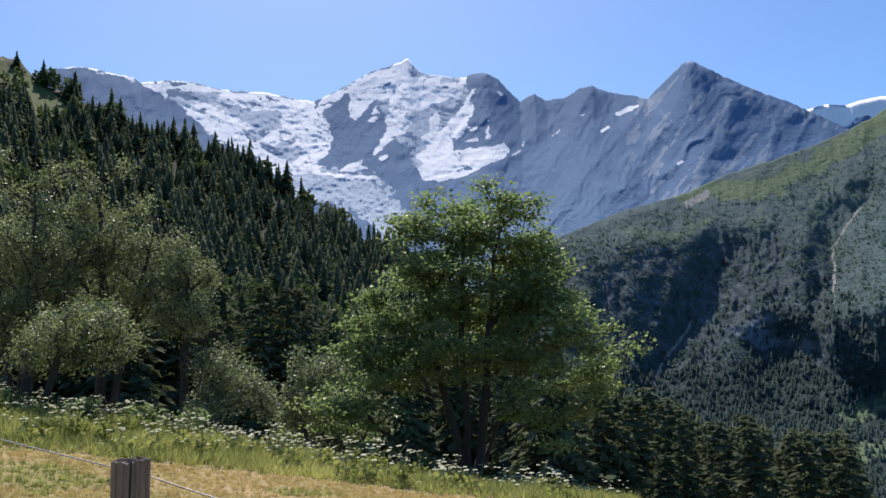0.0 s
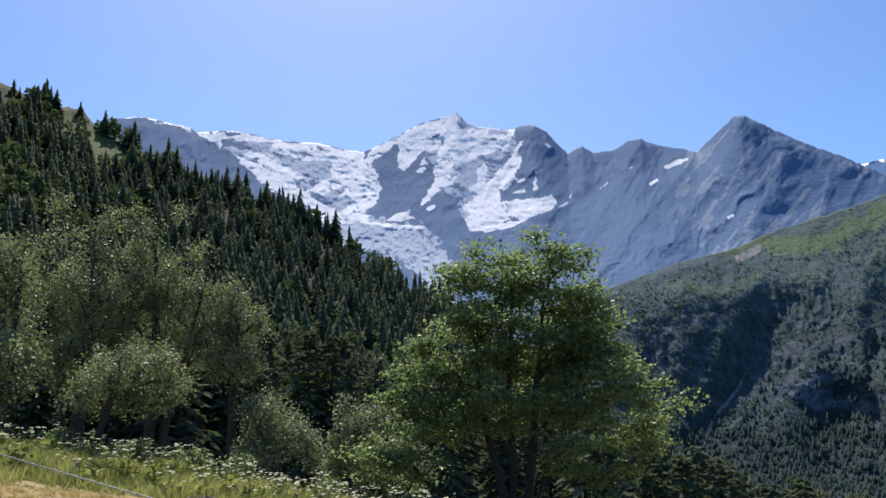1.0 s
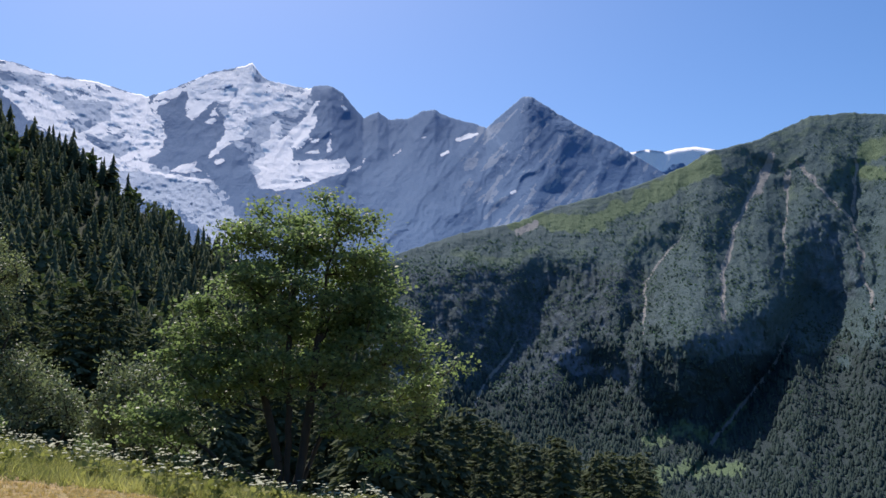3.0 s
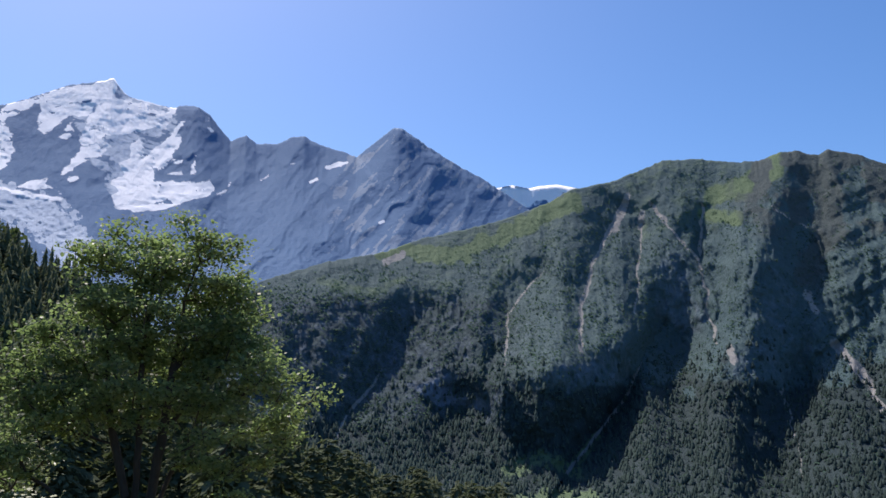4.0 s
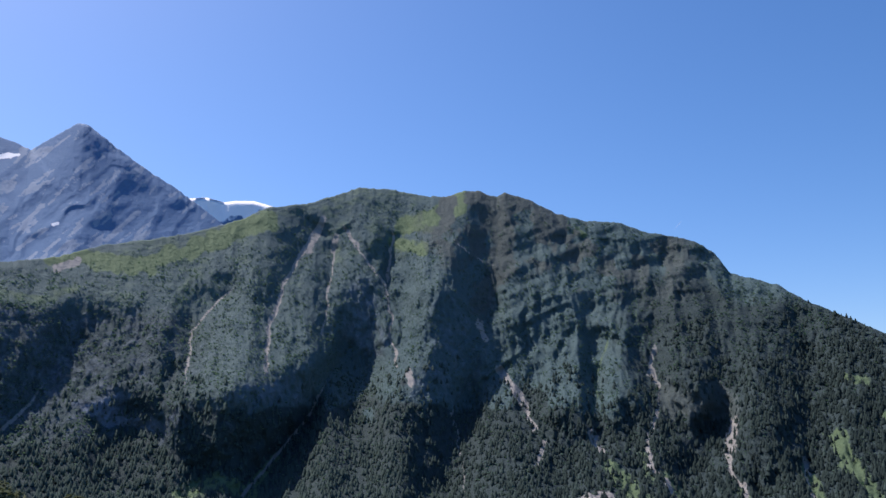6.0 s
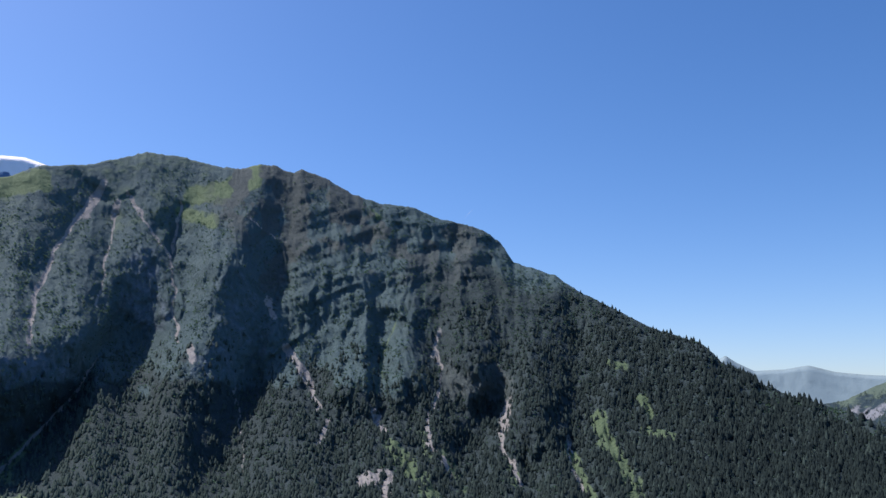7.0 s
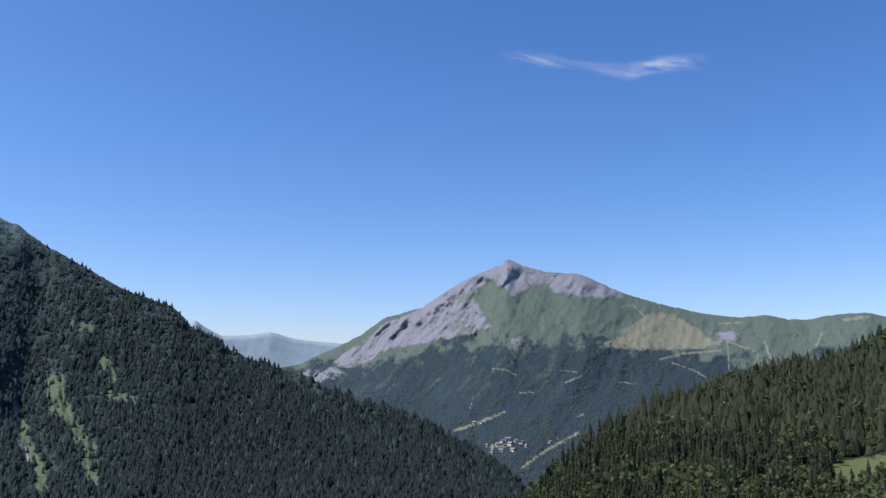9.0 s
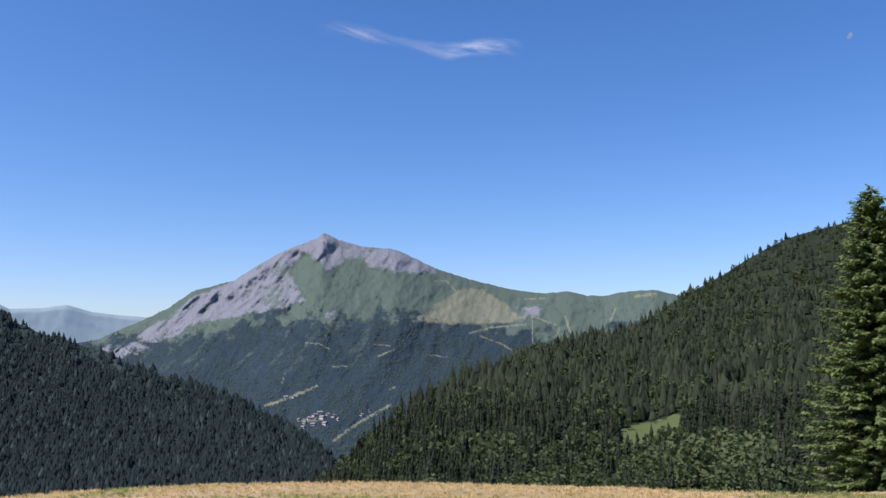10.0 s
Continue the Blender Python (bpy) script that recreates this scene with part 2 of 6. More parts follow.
def build_ground():
    az = np.radians(np.concatenate([np.linspace(-40, 140, 201)[:-1], np.linspace(140, 320, 91)]))
    r = np.concatenate([[0.0, 0.4], np.linspace(0.8, 30, 90), np.geomspace(31, 4950, 60)])
    rr, aa = np.meshgrid(r, az, indexing="ij")
    x, y = rr * np.sin(aa), rr * np.cos(aa)
    z = ground_height(x, y)
    v = np.stack([x, y, z], -1).reshape(-1, 3)
    wood = smooth(16, 60, rr)
    me = mesh_of("ground", v, grid_faces(*rr.shape)[:, ::-1], True, {"wood": wood})
    m, nodes, links, bsdf = material("meadow_turf")
    big, fine = noise_node(nodes, links, 0.35, 4), noise_node(nodes, links, 9.0, 8, 0.7)
    col = mixed(nodes, links, fine, (0.36, 0.25, 0.13), (0.62, 0.47, 0.27))
    col = mixed(nodes, links, ramp(nodes, links, big, [(0.45, (0, 0, 0)), (0.62, (1, 1, 1))]), col, mixed(nodes, links, fine, (0.2, 0.19, 0.065), (0.44, 0.37, 0.16)))
    col = mixed(nodes, links, attr(nodes, "wood"), col, mixed(nodes, links, fine, (0.03, 0.05, 0.02), (0.07, 0.1, 0.035)))
    links.new(col, bsdf.inputs["Base Color"])
    bsdf.inputs["Roughness"].default_value = 0.95
    bsdf.inputs["Specular IOR Level"].default_value = 0.1
    bumped(nodes, links, bsdf, fine, 1.0, 0.05)
    return tagged(joined("ground", me, m), "mown dry alpine meadow falling away into a wooded valley", "meadow", kind="structure")


ground = build_ground()


# ---------------------------------------------------------------- mountains
def inside(outline, az, el, edge):
    """1 inside a closed outline of (az, el), falling to 0 over a soft edge in degrees."""
    p = np.array(list(outline) + [outline[0]], float)
    within = np.zeros(az.shape, bool)
    for (ax, ay), (bx, by) in zip(p[:-1], p[1:]):
        if ay != by:
            within ^= ((ay > el) != (by > el)) & (az < (bx - ax) * (el - ay) / (by - ay) + ax)
    d = line_distance(p, az, el)[0] * np.where(within, 1, -1)
    return smooth(-edge, edge, d)


class Slope:
    """A mountain side seen from the meadow: a sheet from foot to crest, then down the far side. Its crest is a profile of (az, el, distance)."""

    def __init__(self, az0, az1, step, rows, crest, foot, power=1.0, rough=0.0, rough_scale=2.0, seed=0):
        self.az = np.arange(az0, az1 + step / 2, step)
        self.t = np.linspace(0, 1, rows)
        self.T, self.A = np.meshgrid(self.t, self.az, indexing="ij")
        jag = rough * (ridged(self.az * rough_scale, self.az * 0 + 3.3, 5, seed, 0.55) - 0.55)
        top = along(crest, self.az)
        low = along(foot, self.az)
        low = np.minimum(low, top - 1.2)
        wide = max(3, int(5.0 / step))
        kernel = np.hanning(wide + 2)[1:-1]
        soft = np.convolve(np.pad(top, wide, mode="edge"), kernel / kernel.sum(), mode="same")[wide:-wide]
        self.E = low + (soft - low) * self.T + (top - soft) * self.T ** 5 + jag * self.T ** 22
        d1, d0 = along(crest, self.az, 2), along(foot, self.az, 2)
        self.D = d0 + (d1 - d0) * self.T ** power
        self.relief = np.zeros_like(self.D)
        self.masks = {}
        self.back = 6

    def walls(self, outlines, strength=0.93, edge=0.7, blur=1.8):
        """Steep faces inside outlines of (az, el): there the slope hardly recedes; the rest of each column takes up the difference."""
        wob = 2.0 * (fbm(self.A * 0.8, self.E * 0.8, 6, 73, 0.6) - 0.5)
        steep = np.zeros_like(self.D)
        for amount, outline in outlines:
            steep = np.maximum(steep, amount * inside(outline, self.A + wob, self.E + 0.8 * wob, edge))
        d0, d1 = self.D[:1], self.D[-1:]
        w = np.diff(self.D, axis=0) * (1 - np.minimum(0.96, strength * 0.5 * (steep[1:] + steep[:-1])))
        d = d0 + np.concatenate([np.zeros_like(d0), np.cumsum(w, 0)]) * (d1 - d0) / w.sum(0)
        n = int(blur / (self.az[1] - self.az[0])) | 1
        kernel = np.hanning(n + 2)[1:-1] / np.hanning(n + 2).sum()
        pad = np.pad(d, ((0, 0), (n // 2, n // 2)), mode="edge")
        self.D = sum(kernel[i] * pad[:, i:i + d.shape[1]] for i in range(n))
        self.steep = steep

    def fade(self, top=0.04):
        return smooth(0, top, 1 - self.T)

    def mask(self, name):
        return self.masks.setdefault(name, np.zeros_like(self.D))

    def gully(self, points, depth, left, right, scree=0.0, width=0.12, mask="scree", start=0.12, bare_from=0.0):
        """A cut along a line of (az, el): depth in metres, the widths of its walls in degrees, and a strip of scree of that strength."""
        wob = 0.5 * (fbm(self.A * 1.3, self.E * 1.3, 3, 71) - 0.5)
        d, side, frac = line_distance(points, self.A + wob, self.E + 0.7 * wob)
        w = np.where(side > 0, right, left)
        ends = smooth(0, start, frac)
        self.relief += depth * np.maximum(0, 1 - d / w) ** 1.15 * ends
        if scree:
            s = scree * smooth(1, 0.2, d / (width * 1.7 * (0.4 + 1.3 * fbm(self.A * 3, self.E * 3, 3, 72)))) * smooth(bare_from - 0.1, bare_from + 0.1, frac)
            self.masks[mask] = np.maximum(self.mask(mask), s)

    def patch(self, mask, points, width, strength=1.0, seed=5, scale=2.0):
        wob = 0.9 * width * (fbm(self.A * scale, self.E * scale, 5, seed, 0.6) - 0.5) * 2
        d, side, frac = line_distance(points, self.A, self.E)
        self.masks[mask] = np.maximum(self.mask(mask), strength * smooth(width * 1.3, width * 0.55, d + wob))

    def places(self):
        return polar(self.A, self.E, self.D + self.relief)

    def build(self, name, material_, label, category, kind="", span=(-999, 999)):
        cut = np.nonzero((self.az >= span[0]) & (self.az <= span[1]))[0]
        cut = slice(cut[0], cut[-1] + 1)
        p = self.places()[:, cut]
        crest = p[-1]
        out = crest[:, :2] / np.linalg.norm(crest[:, :2], axis=1)[:, None]
        skirt = p[:1].copy()
        skirt[..., 2] -= 350
        rows = [skirt, p]
        for i in range(1, self.back + 1):
            s = (i / self.back) ** 1.2
            q = crest.copy()
            room = np.minimum(600.0, 4960 - np.linalg.norm(crest[:, :2], axis=1))
            q[:, :2] += out * (s * room)[:, None]
            q[:, 2] -= s * (0.75 * np.maximum(60, crest[:, 2] + 60) + 0.3 * room)
            rows.append(q[None])
        v = np.concatenate(rows)
        n = v.shape[0]
        atts = {k: np.concatenate([a[:1, cut], a[:, cut], np.repeat(a[-1:, cut], self.back, 0)]) for k, a in self.masks.items()}
        me = mesh_of(name, v.reshape(-1, 3), grid_faces(n, v.shape[1])[:, ::-1], True, atts)
        ob = joined(name, me, material_)
        return tagged(ob, label, category, kind=kind)

    def scatter(self, density, count):
        """Random places on the slope, thinned by density (0 to 1 per vertex)."""
        n = int(count * 4)
        u, v = rng.random(n) * (len(self.t) - 1), rng.random(n) * (len(self.az) - 1)
        i, j = u.astype(int), v.astype(int)
        p = self.places()
        fu, fv = (u - i)[:, None], (v - j)[:, None]
        q = (p[i, j] * (1 - fu) + p[i + 1, j] * fu) * (1 - fv) + (p[i, j + 1] * (1 - fu) + p[i + 1, j + 1] * fu) * fv
        keep = rng.random(n) < density[i, j]
        return q[keep][:count], self.A[i, j][keep][:count], self.E[i, j][keep][:count]


# --- snow-covered peak with its glacier
SNOW_CREST = [(a, e, float(np.interp(a, [5, 14, 18, 34], [4750, 4500, 4250, 4000]))) for a, e in [(-36.0, 16.0)] + [(-26.74, 18.60), (-25.94, 19.14), (-23.84, 19.50), (-22.39, 19.30), (-20.62, 19.03), (-20.26, 18.81), (-18.46, 19.09), (-16.81, 19.05), (-14.94, 18.68), (-12.08, 18.61), (-10.14, 18.29), (-8.85, 18.09), (-7.78, 18.51), (-6.18, 19.33), (-4.55, 20.14), (-2.93, 20.57), (-2.03, 20.92), (-1.25, 20.02), (-0.13, 19.76), (1.88, 19.50), (2.29, 19.71), (3.31, 19.84), (4.29, 19.34), (5.25, 18.35), (5.81, 17.76), (6.83, 18.21), (7.60, 17.71), (8.99, 17.79), (10.00, 18.30), (10.87, 18.41), (11.54, 18.05), (12.49, 17.74), (13.44, 17.57)]
              + [(14.55, 17.16), (15.36, 17.84), (16.36, 18.63), (17.07, 19.15), (17.53, 19.27), (18.24, 18.93), (19.96, 17.79), (21.98, 16.61), (23.63, 15.76), (25.21, 14.72), (26.74, 13.68)] + [(34.0, 9.5)]]
s = Slope(-36, 34, 0.075, 200, SNOW_CREST, [(-36, 3, 1900), (8, 3, 1900), (20, 3, 2400), (34, 3, 2400)], 0.95, 0.18, 2.4, 3)
warp = 1.2 * (fbm(s.A / 2.2, s.E / 2.2, 3, 20) - 0.5)
s.relief += s.fade() * 70 * (0.5 - ridged(s.A / 4.2 - s.E / 5 + warp, s.E / 7 + s.A / 12, 3, 21, 0.5))
fine = s.fade() * (26 * (0.5 - ridged(s.A / 1.2 - s.E / 1.6 + warp, s.E / 2.6 + warp, 4, 23, 0.6)))
fine += s.fade() * (20 * (fbm(s.A / 2.5, s.E / 0.9, 4, 24, 0.5) - 0.5) + 12 * (0.5 - ridged(s.A * 2 - s.E, s.E * 1.6, 3, 25, 0.6)))
s.gully([(14.55, 17.16), (12.28, 14.63), (9.41, 11.82), (6.92, 8.89)], -80, 2.2, 2.6, start=0.02)
s.gully([(17.52, 19.20), (16.16, 16.10), (12.86, 11.94), (10.40, 9.07)], -75, 2.0, 2.4, start=0.02)
s.gully([(20.30, 17.57), (19.69, 14.59), (17.31, 11.91)], -45, 1.6, 1.8, start=0.05)
s.gully([(3.31, 19.77), (3.75, 16.36), (5.91, 12.03)], -60, 1.8, 2.0, start=0.02)
s.gully([(10.87, 18.38), (9.23, 15.25), (7.11, 12.35)], -45, 1.5, 1.8, start=0.02)
ragged_a = 0.55 * (fbm(s.A * 1.6 + s.E, s.E * 2.2, 5, 81, 0.6) - 0.5)
ragged_e = 0.5 * (fbm(s.A * 1.1, s.E * 3.0 - s.A * 0.8, 5, 82, 0.6) - 0.5)


def snow(outline, strength=1.0):
    s.masks["snow"] = np.maximum(s.mask("snow"), strength * inside(outline, s.A + ragged_a, s.E + ragged_e, 0.16))


snow([(-2.01, 21.02), (-3.24, 20.39), (-4.35, 20.13), (-5.16, 19.85), (-6.37, 19.30), (-7.98, 18.36), (-8.82, 17.48), (-8.39, 17.24), (-7.49, 17.86), (-6.69, 18.67), (-6.15, 18.55), (-6.31, 17.86), (-6.03, 16.87), (-5.47, 17.11), (-4.85, 17.91), (-4.50, 18.36), (-3.39, 18.50), (-3.08, 19.05), (-2.15, 19.74), (-1.80, 20.05)], 1)
snow([(-4.94, 16.86), (-4.21, 18.04), (-4.41, 17.85), (-4.13, 17.19), (-4.44, 16.72)], 0.9)
snow([(-3.29, 18.49), (-2.15, 19.82), (-0.54, 19.59), (2.08, 19.53), (1.85, 18.72), (1.52, 18.17), (0.21, 18.03), (-0.20, 17.76), (-1.22, 17.51), (-2.23, 17.34), (-2.44, 16.97), (-1.80, 16.77), (-2.47, 16.02), (-3.48, 15.62), (-4.09, 14.87), (-4.86, 14.50), (-4.69, 14.82), (-4.18, 15.29), (-3.65, 16.42), (-3.73, 17.18), (-3.30, 18.12)], 1)
snow([(2.70, 18.83), (2.23, 18.33), (1.81, 17.78), (0.97, 16.87), (0.24, 16.29), (-0.02, 17.38), (-0.53, 17.11), (-0.66, 16.16), (-1.18, 15.70), (-1.01, 14.84), (-1.52, 14.57), (-1.72, 14.28), (-1.14, 13.88), (-1.55, 13.51), (-1.37, 12.89), (0.01, 12.75), (1.81, 13.01), (3.02, 13.53), (4.23, 13.95), (4.89, 14.49), (4.59, 15.12), (3.68, 14.84), (2.08, 14.73), (0.98, 14.58), (0.90, 15.25), (1.72, 15.79), (2.17, 16.82), (2.64, 17.46), (2.36, 17.95)], 1)
snow([(1.70, 15.22), (2.61, 15.56), (2.71, 15.37), (1.90, 15.12)], 0.9)
snow([(2.04, 16.26), (2.75, 16.32), (2.83, 15.93), (1.93, 15.88)], 0.8)
snow([(-4.30, 14.43), (-3.60, 14.56), (-3.71, 14.29), (-4.21, 14.24)], 0.9)
snow([(-20.26, 18.85), (-17.73, 19.19), (-15.88, 18.85), (-13.61, 18.56), (-11.69, 18.72), (-10.14, 18.24), (-8.77, 18.20), (-8.59, 17.01), (-10.15, 16.99), (-11.31, 17.53), (-12.85, 17.39), (-13.80, 17.82), (-15.31, 17.85), (-15.50, 18.11), (-14.75, 18.51), (-16.25, 18.62), (-17.36, 18.55), (-18.64, 18.56), (-18.72, 17.90), (-19.18, 18.35), (-19.72, 18.58)], 1)
snow([(-17.57, 17.37), (-16.80, 17.90), (-15.31, 17.61), (-13.80, 16.94), (-12.85, 16.37), (-13.62, 15.80), (-12.86, 15.35), (-11.71, 16.03), (-10.74, 16.42), (-9.76, 17.00), (-8.59, 17.05), (-7.61, 16.64), (-8.60, 16.16), (-9.97, 15.68), (-11.33, 15.29), (-12.29, 15.04), (-11.72, 14.49), (-8.64, 13.42), (-11.92, 13.36), (-12.86, 14.28), (-13.81, 14.82), (-14.93, 15.53), (-14.89, 15.16), (-15.86, 15.90)], 1)
snow([(-10.93, 17.39), (-9.76, 17.41), (-8.00, 17.05), (-7.49, 15.70), (-7.84, 14.75), (-9.02, 13.99), (-8.05, 13.76), (-9.81, 13.28), (-11.54, 13.31), (-12.10, 13.77), (-10.19, 13.98), (-9.40, 14.93), (-10.56, 15.11), (-9.78, 15.68), (-10.94, 16.23)], 1)
snow([(-7.08, 13.57), (-5.45, 14.30), (-5.70, 13.78), (-5.11, 13.59), (-6.30, 13.46)], 1)
snow([(-8.06, 13.38), (-4.53, 13.15), (-4.30, 12.84), (-7.48, 13.03)], 0.8)
snow([(-11.72, 13.87), (-9.80, 13.76), (-7.67, 13.45), (-8.06, 13.19), (-10.58, 13.32)], 0.9)
snow([(-25.61, 19.38), (-24.78, 19.51), (-23.80, 19.58), (-23.80, 19.44), (-25.28, 19.28)], 0.9)
snow([(-23.51, 19.44), (-22.04, 19.30), (-20.62, 19.04), (-20.71, 18.94), (-22.03, 19.18), (-23.42, 19.31)], 0.9)
snow([(3.50, 16.66), (3.66, 16.65), (3.55, 15.42), (3.30, 15.40)], 0.9)
snow([(3.94, 19.03), (4.12, 19.06), (4.27, 18.83), (4.10, 18.80)], 0.9)
snow([(4.29, 18.51), (4.49, 18.49), (4.56, 18.25), (4.36, 18.26)], 0.9)
snow([(4.99, 14.16), (5.60, 14.47), (5.64, 14.36), (5.13, 14.12)], 0.9)
snow([(5.56, 14.78), (5.99, 15.14), (6.03, 15.02), (5.70, 14.73)], 0.8)
snow([(9.84, 16.42), (10.21, 16.69), (10.28, 16.57), (9.98, 16.37)], 0.9)
snow([(7.90, 15.32), (8.47, 15.79), (8.54, 15.65), (8.09, 15.27)], 0.6)
s.patch("ice_and_snow_shade", [(-9.81, 12.66), (-7.49, 12.46), (-5.16, 11.66), (-3.43, 10.08)], 1.25, 1.0, 8, 3.0)
# The glacier's blue also colours the shaded snow of basin and peak.
s.patch("ice_and_snow_shade", [(-14.37, 16.88), (-12.09, 16.95), (-10.93, 17.35)], 0.8, 0.7, 8, 3.0)
s.patch("ice_and_snow_shade", [(-2.18, 18.66), (-1.05, 16.56), (-0.72, 14.64)], 1.0, 0.6, 8, 3.0)
bend = 1.6 * (fbm(s.A / 1.5, s.E / 1.5, 3, 83) - 0.5)
streaks = np.where(s.A < -8.5, fbm(s.A * 0.9 + bend, s.E * 2.0 + s.A * 0.5 + bend, 5, 9, 0.62), fbm(s.A * 0.7 + bend, s.E * 2.6 - s.A * 0.4 + bend, 5, 10, 0.62))
s.masks["snow"] *= smooth(0.29, 0.39, streaks)
# Broken blue fill between the bright snow bands, painted as their shade.
snow_shade = smooth(0.36, 0.52, fbm(s.A * 0.8 - bend, s.E * 2.2 + s.A * 0.4, 4, 87, 0.6))
for outline, strength in (([(-19.5, 18.9), (-9.0, 18.2), (-7.5, 15.8), (-8.8, 13.6), (-12.6, 14.5), (-15.6, 16.1), (-17.6, 17.4)], 0.85), ([(-7.2, 18.9), (-2.0, 20.9), (2.0, 19.6), (2.5, 17.6), (1.2, 15.6), (-1.4, 13.4), (-3.6, 16.4), (-4.2, 18.0)], 0.6)):
    s.masks["ice_and_snow_shade"] = np.maximum(s.masks["ice_and_snow_shade"], strength * snow_shade * inside(outline, s.A + ragged_a, s.E + ragged_e, 0.25))
s.relief += 28 * s.fade() * (0.5 - ridged(s.A * 0.8 + bend, s.E * 2.6 + 0.5 * bend, 4, 28, 0.55)) * np.clip(s.masks["snow"], 0, 1)
s.relief += 44 * s.fade() * (fbm(s.A * 2.5 + bend, s.E * 5.0, 4, 29, 0.6) - 0.5) * np.clip(s.masks["ice_and_snow_shade"], 0, 1)
s.relief += fine * (1 - 0.45 * smooth(10, 14, s.A)) * (1 - 0.6 * np.clip(s.masks["snow"], 0, 1))
s.masks["grass"] = 0.8 * smooth(13, 9, s.E + 3 * fbm(s.A / 2, s.E / 2, 4, 35)) * smooth(0.4, 0.6, fbm(s.A * 1.2 + s.E, s.E * 1.2, 4, 36)) * smooth(12, 15, s.A)
s.masks["scree"] = smooth(0.5, 0.66, fbm((s.A - s.E * 0.9) * 2.2, (s.E + s.A * 0.5) * 0.7, 5, 37, 0.62)) * 0.8 * smooth(11, 15, s.A)
for pts, w in (([(13.88, 16.79), (12.48, 16.41)], 0.14), ([(11.81, 15.61), (11.37, 15.38)], 0.09), ([(16.54, 12.88), (16.28, 12.76)], 0.1)):
    s.patch("snow", pts, w, 1.0, 6, 3)
SEAM = 13.05
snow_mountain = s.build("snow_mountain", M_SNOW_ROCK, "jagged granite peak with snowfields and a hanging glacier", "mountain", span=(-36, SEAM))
rock_mountain = s.build("rock_mountain", M_SNOW_ROCK, "bare rocky pyramid peak with sparse turf, tinted blue for haze", "mountain", span=(SEAM - 0.075, 34))

# --- far snow summits behind the saddle
s = Slope(24, 42, 0.1, 30, [(a, e, 4850) for a, e in [(24, 14.0)] + [(24.39, 15.19), (25.60, 15.35), (26.80, 15.11), (27.61, 15.26), (28.81, 15.32), (29.88, 15.07), (31.59, 14.72)] + [(42.0, 12.0)]], [(24, 8, 4500), (42, 8, 4500)], 1.0, 0.03, 2, 17)
s.relief += s.fade() * 45 * (0.5 - ridged(s.A / 2, s.E / 3, 4, 41))
s.masks["snow"] = smooth(0.8, 0.93, s.T + 0.3 * (fbm(s.A * 1.5, s.E * 1.5, 4, 42) - 0.5))
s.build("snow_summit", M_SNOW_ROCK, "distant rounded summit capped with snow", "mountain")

# --- green mountain across the valley
GREEN_CREST = [(a, e + float(np.interp(a, [62, 68, 99], [0, 0.25, 0.3])), d) for a, e, d in [(-8.0, -2.0, 1400), (2.0, 4.5, 1600), (6.0, 7.2, 1680)] + [(a, e, float(np.interp(a, [7, 20, 36, 60, 99], [1750, 2100, 2350, 2200, 1150]))) for a, e in
    [(7.70, 8.28), (10.19, 9.21), (12.76, 9.99), (16.56, 10.73), (19.26, 11.72), (23.21, 12.55), (25.59, 13.22), (27.99, 14.01), (29.80, 14.99), (32.00, 15.24), (34.19, 15.85), (35.98, 16.53), (38.30, 16.47), (40.56, 16.05), (42.24, 16.03), (43.55, 16.37), (44.64, 16.37), (45.86, 15.89), (46.42, 16.23)]
    + [(48.13, 15.71), (49.99, 14.72), (51.84, 14.14), (54.23, 13.92), (56.15, 13.13), (59.07, 12.50), (60.49, 11.47), (61.35, 10.14)] + [(64.10, 9.18), (65.66, 8.04), (67.98, 6.69), (70.28, 5.45), (73.70, 4.23), (74.80, 3.07), (76.98, 1.70), (79.50, 0.66), (81.98, -0.00), (84.68, -1.29), (88.59, -2.52)]
    + [(76.30, 2.26), (79.49, 0.63), (84.17, -1.06), (89.82, -2.96), (92.76, -4.66), (95.74, -6.25), (97.25, -8.02)]] + [(104.0, -12.0, 900)]]
g = Slope(-8, 103, 0.085, 230, GREEN_CREST, [(-8, -9, 900), (7, -8, 900), (30, -9, 950), (60, -10, 900), (103, -14, 600)], 0.85, 0.22, 1.9, 23)
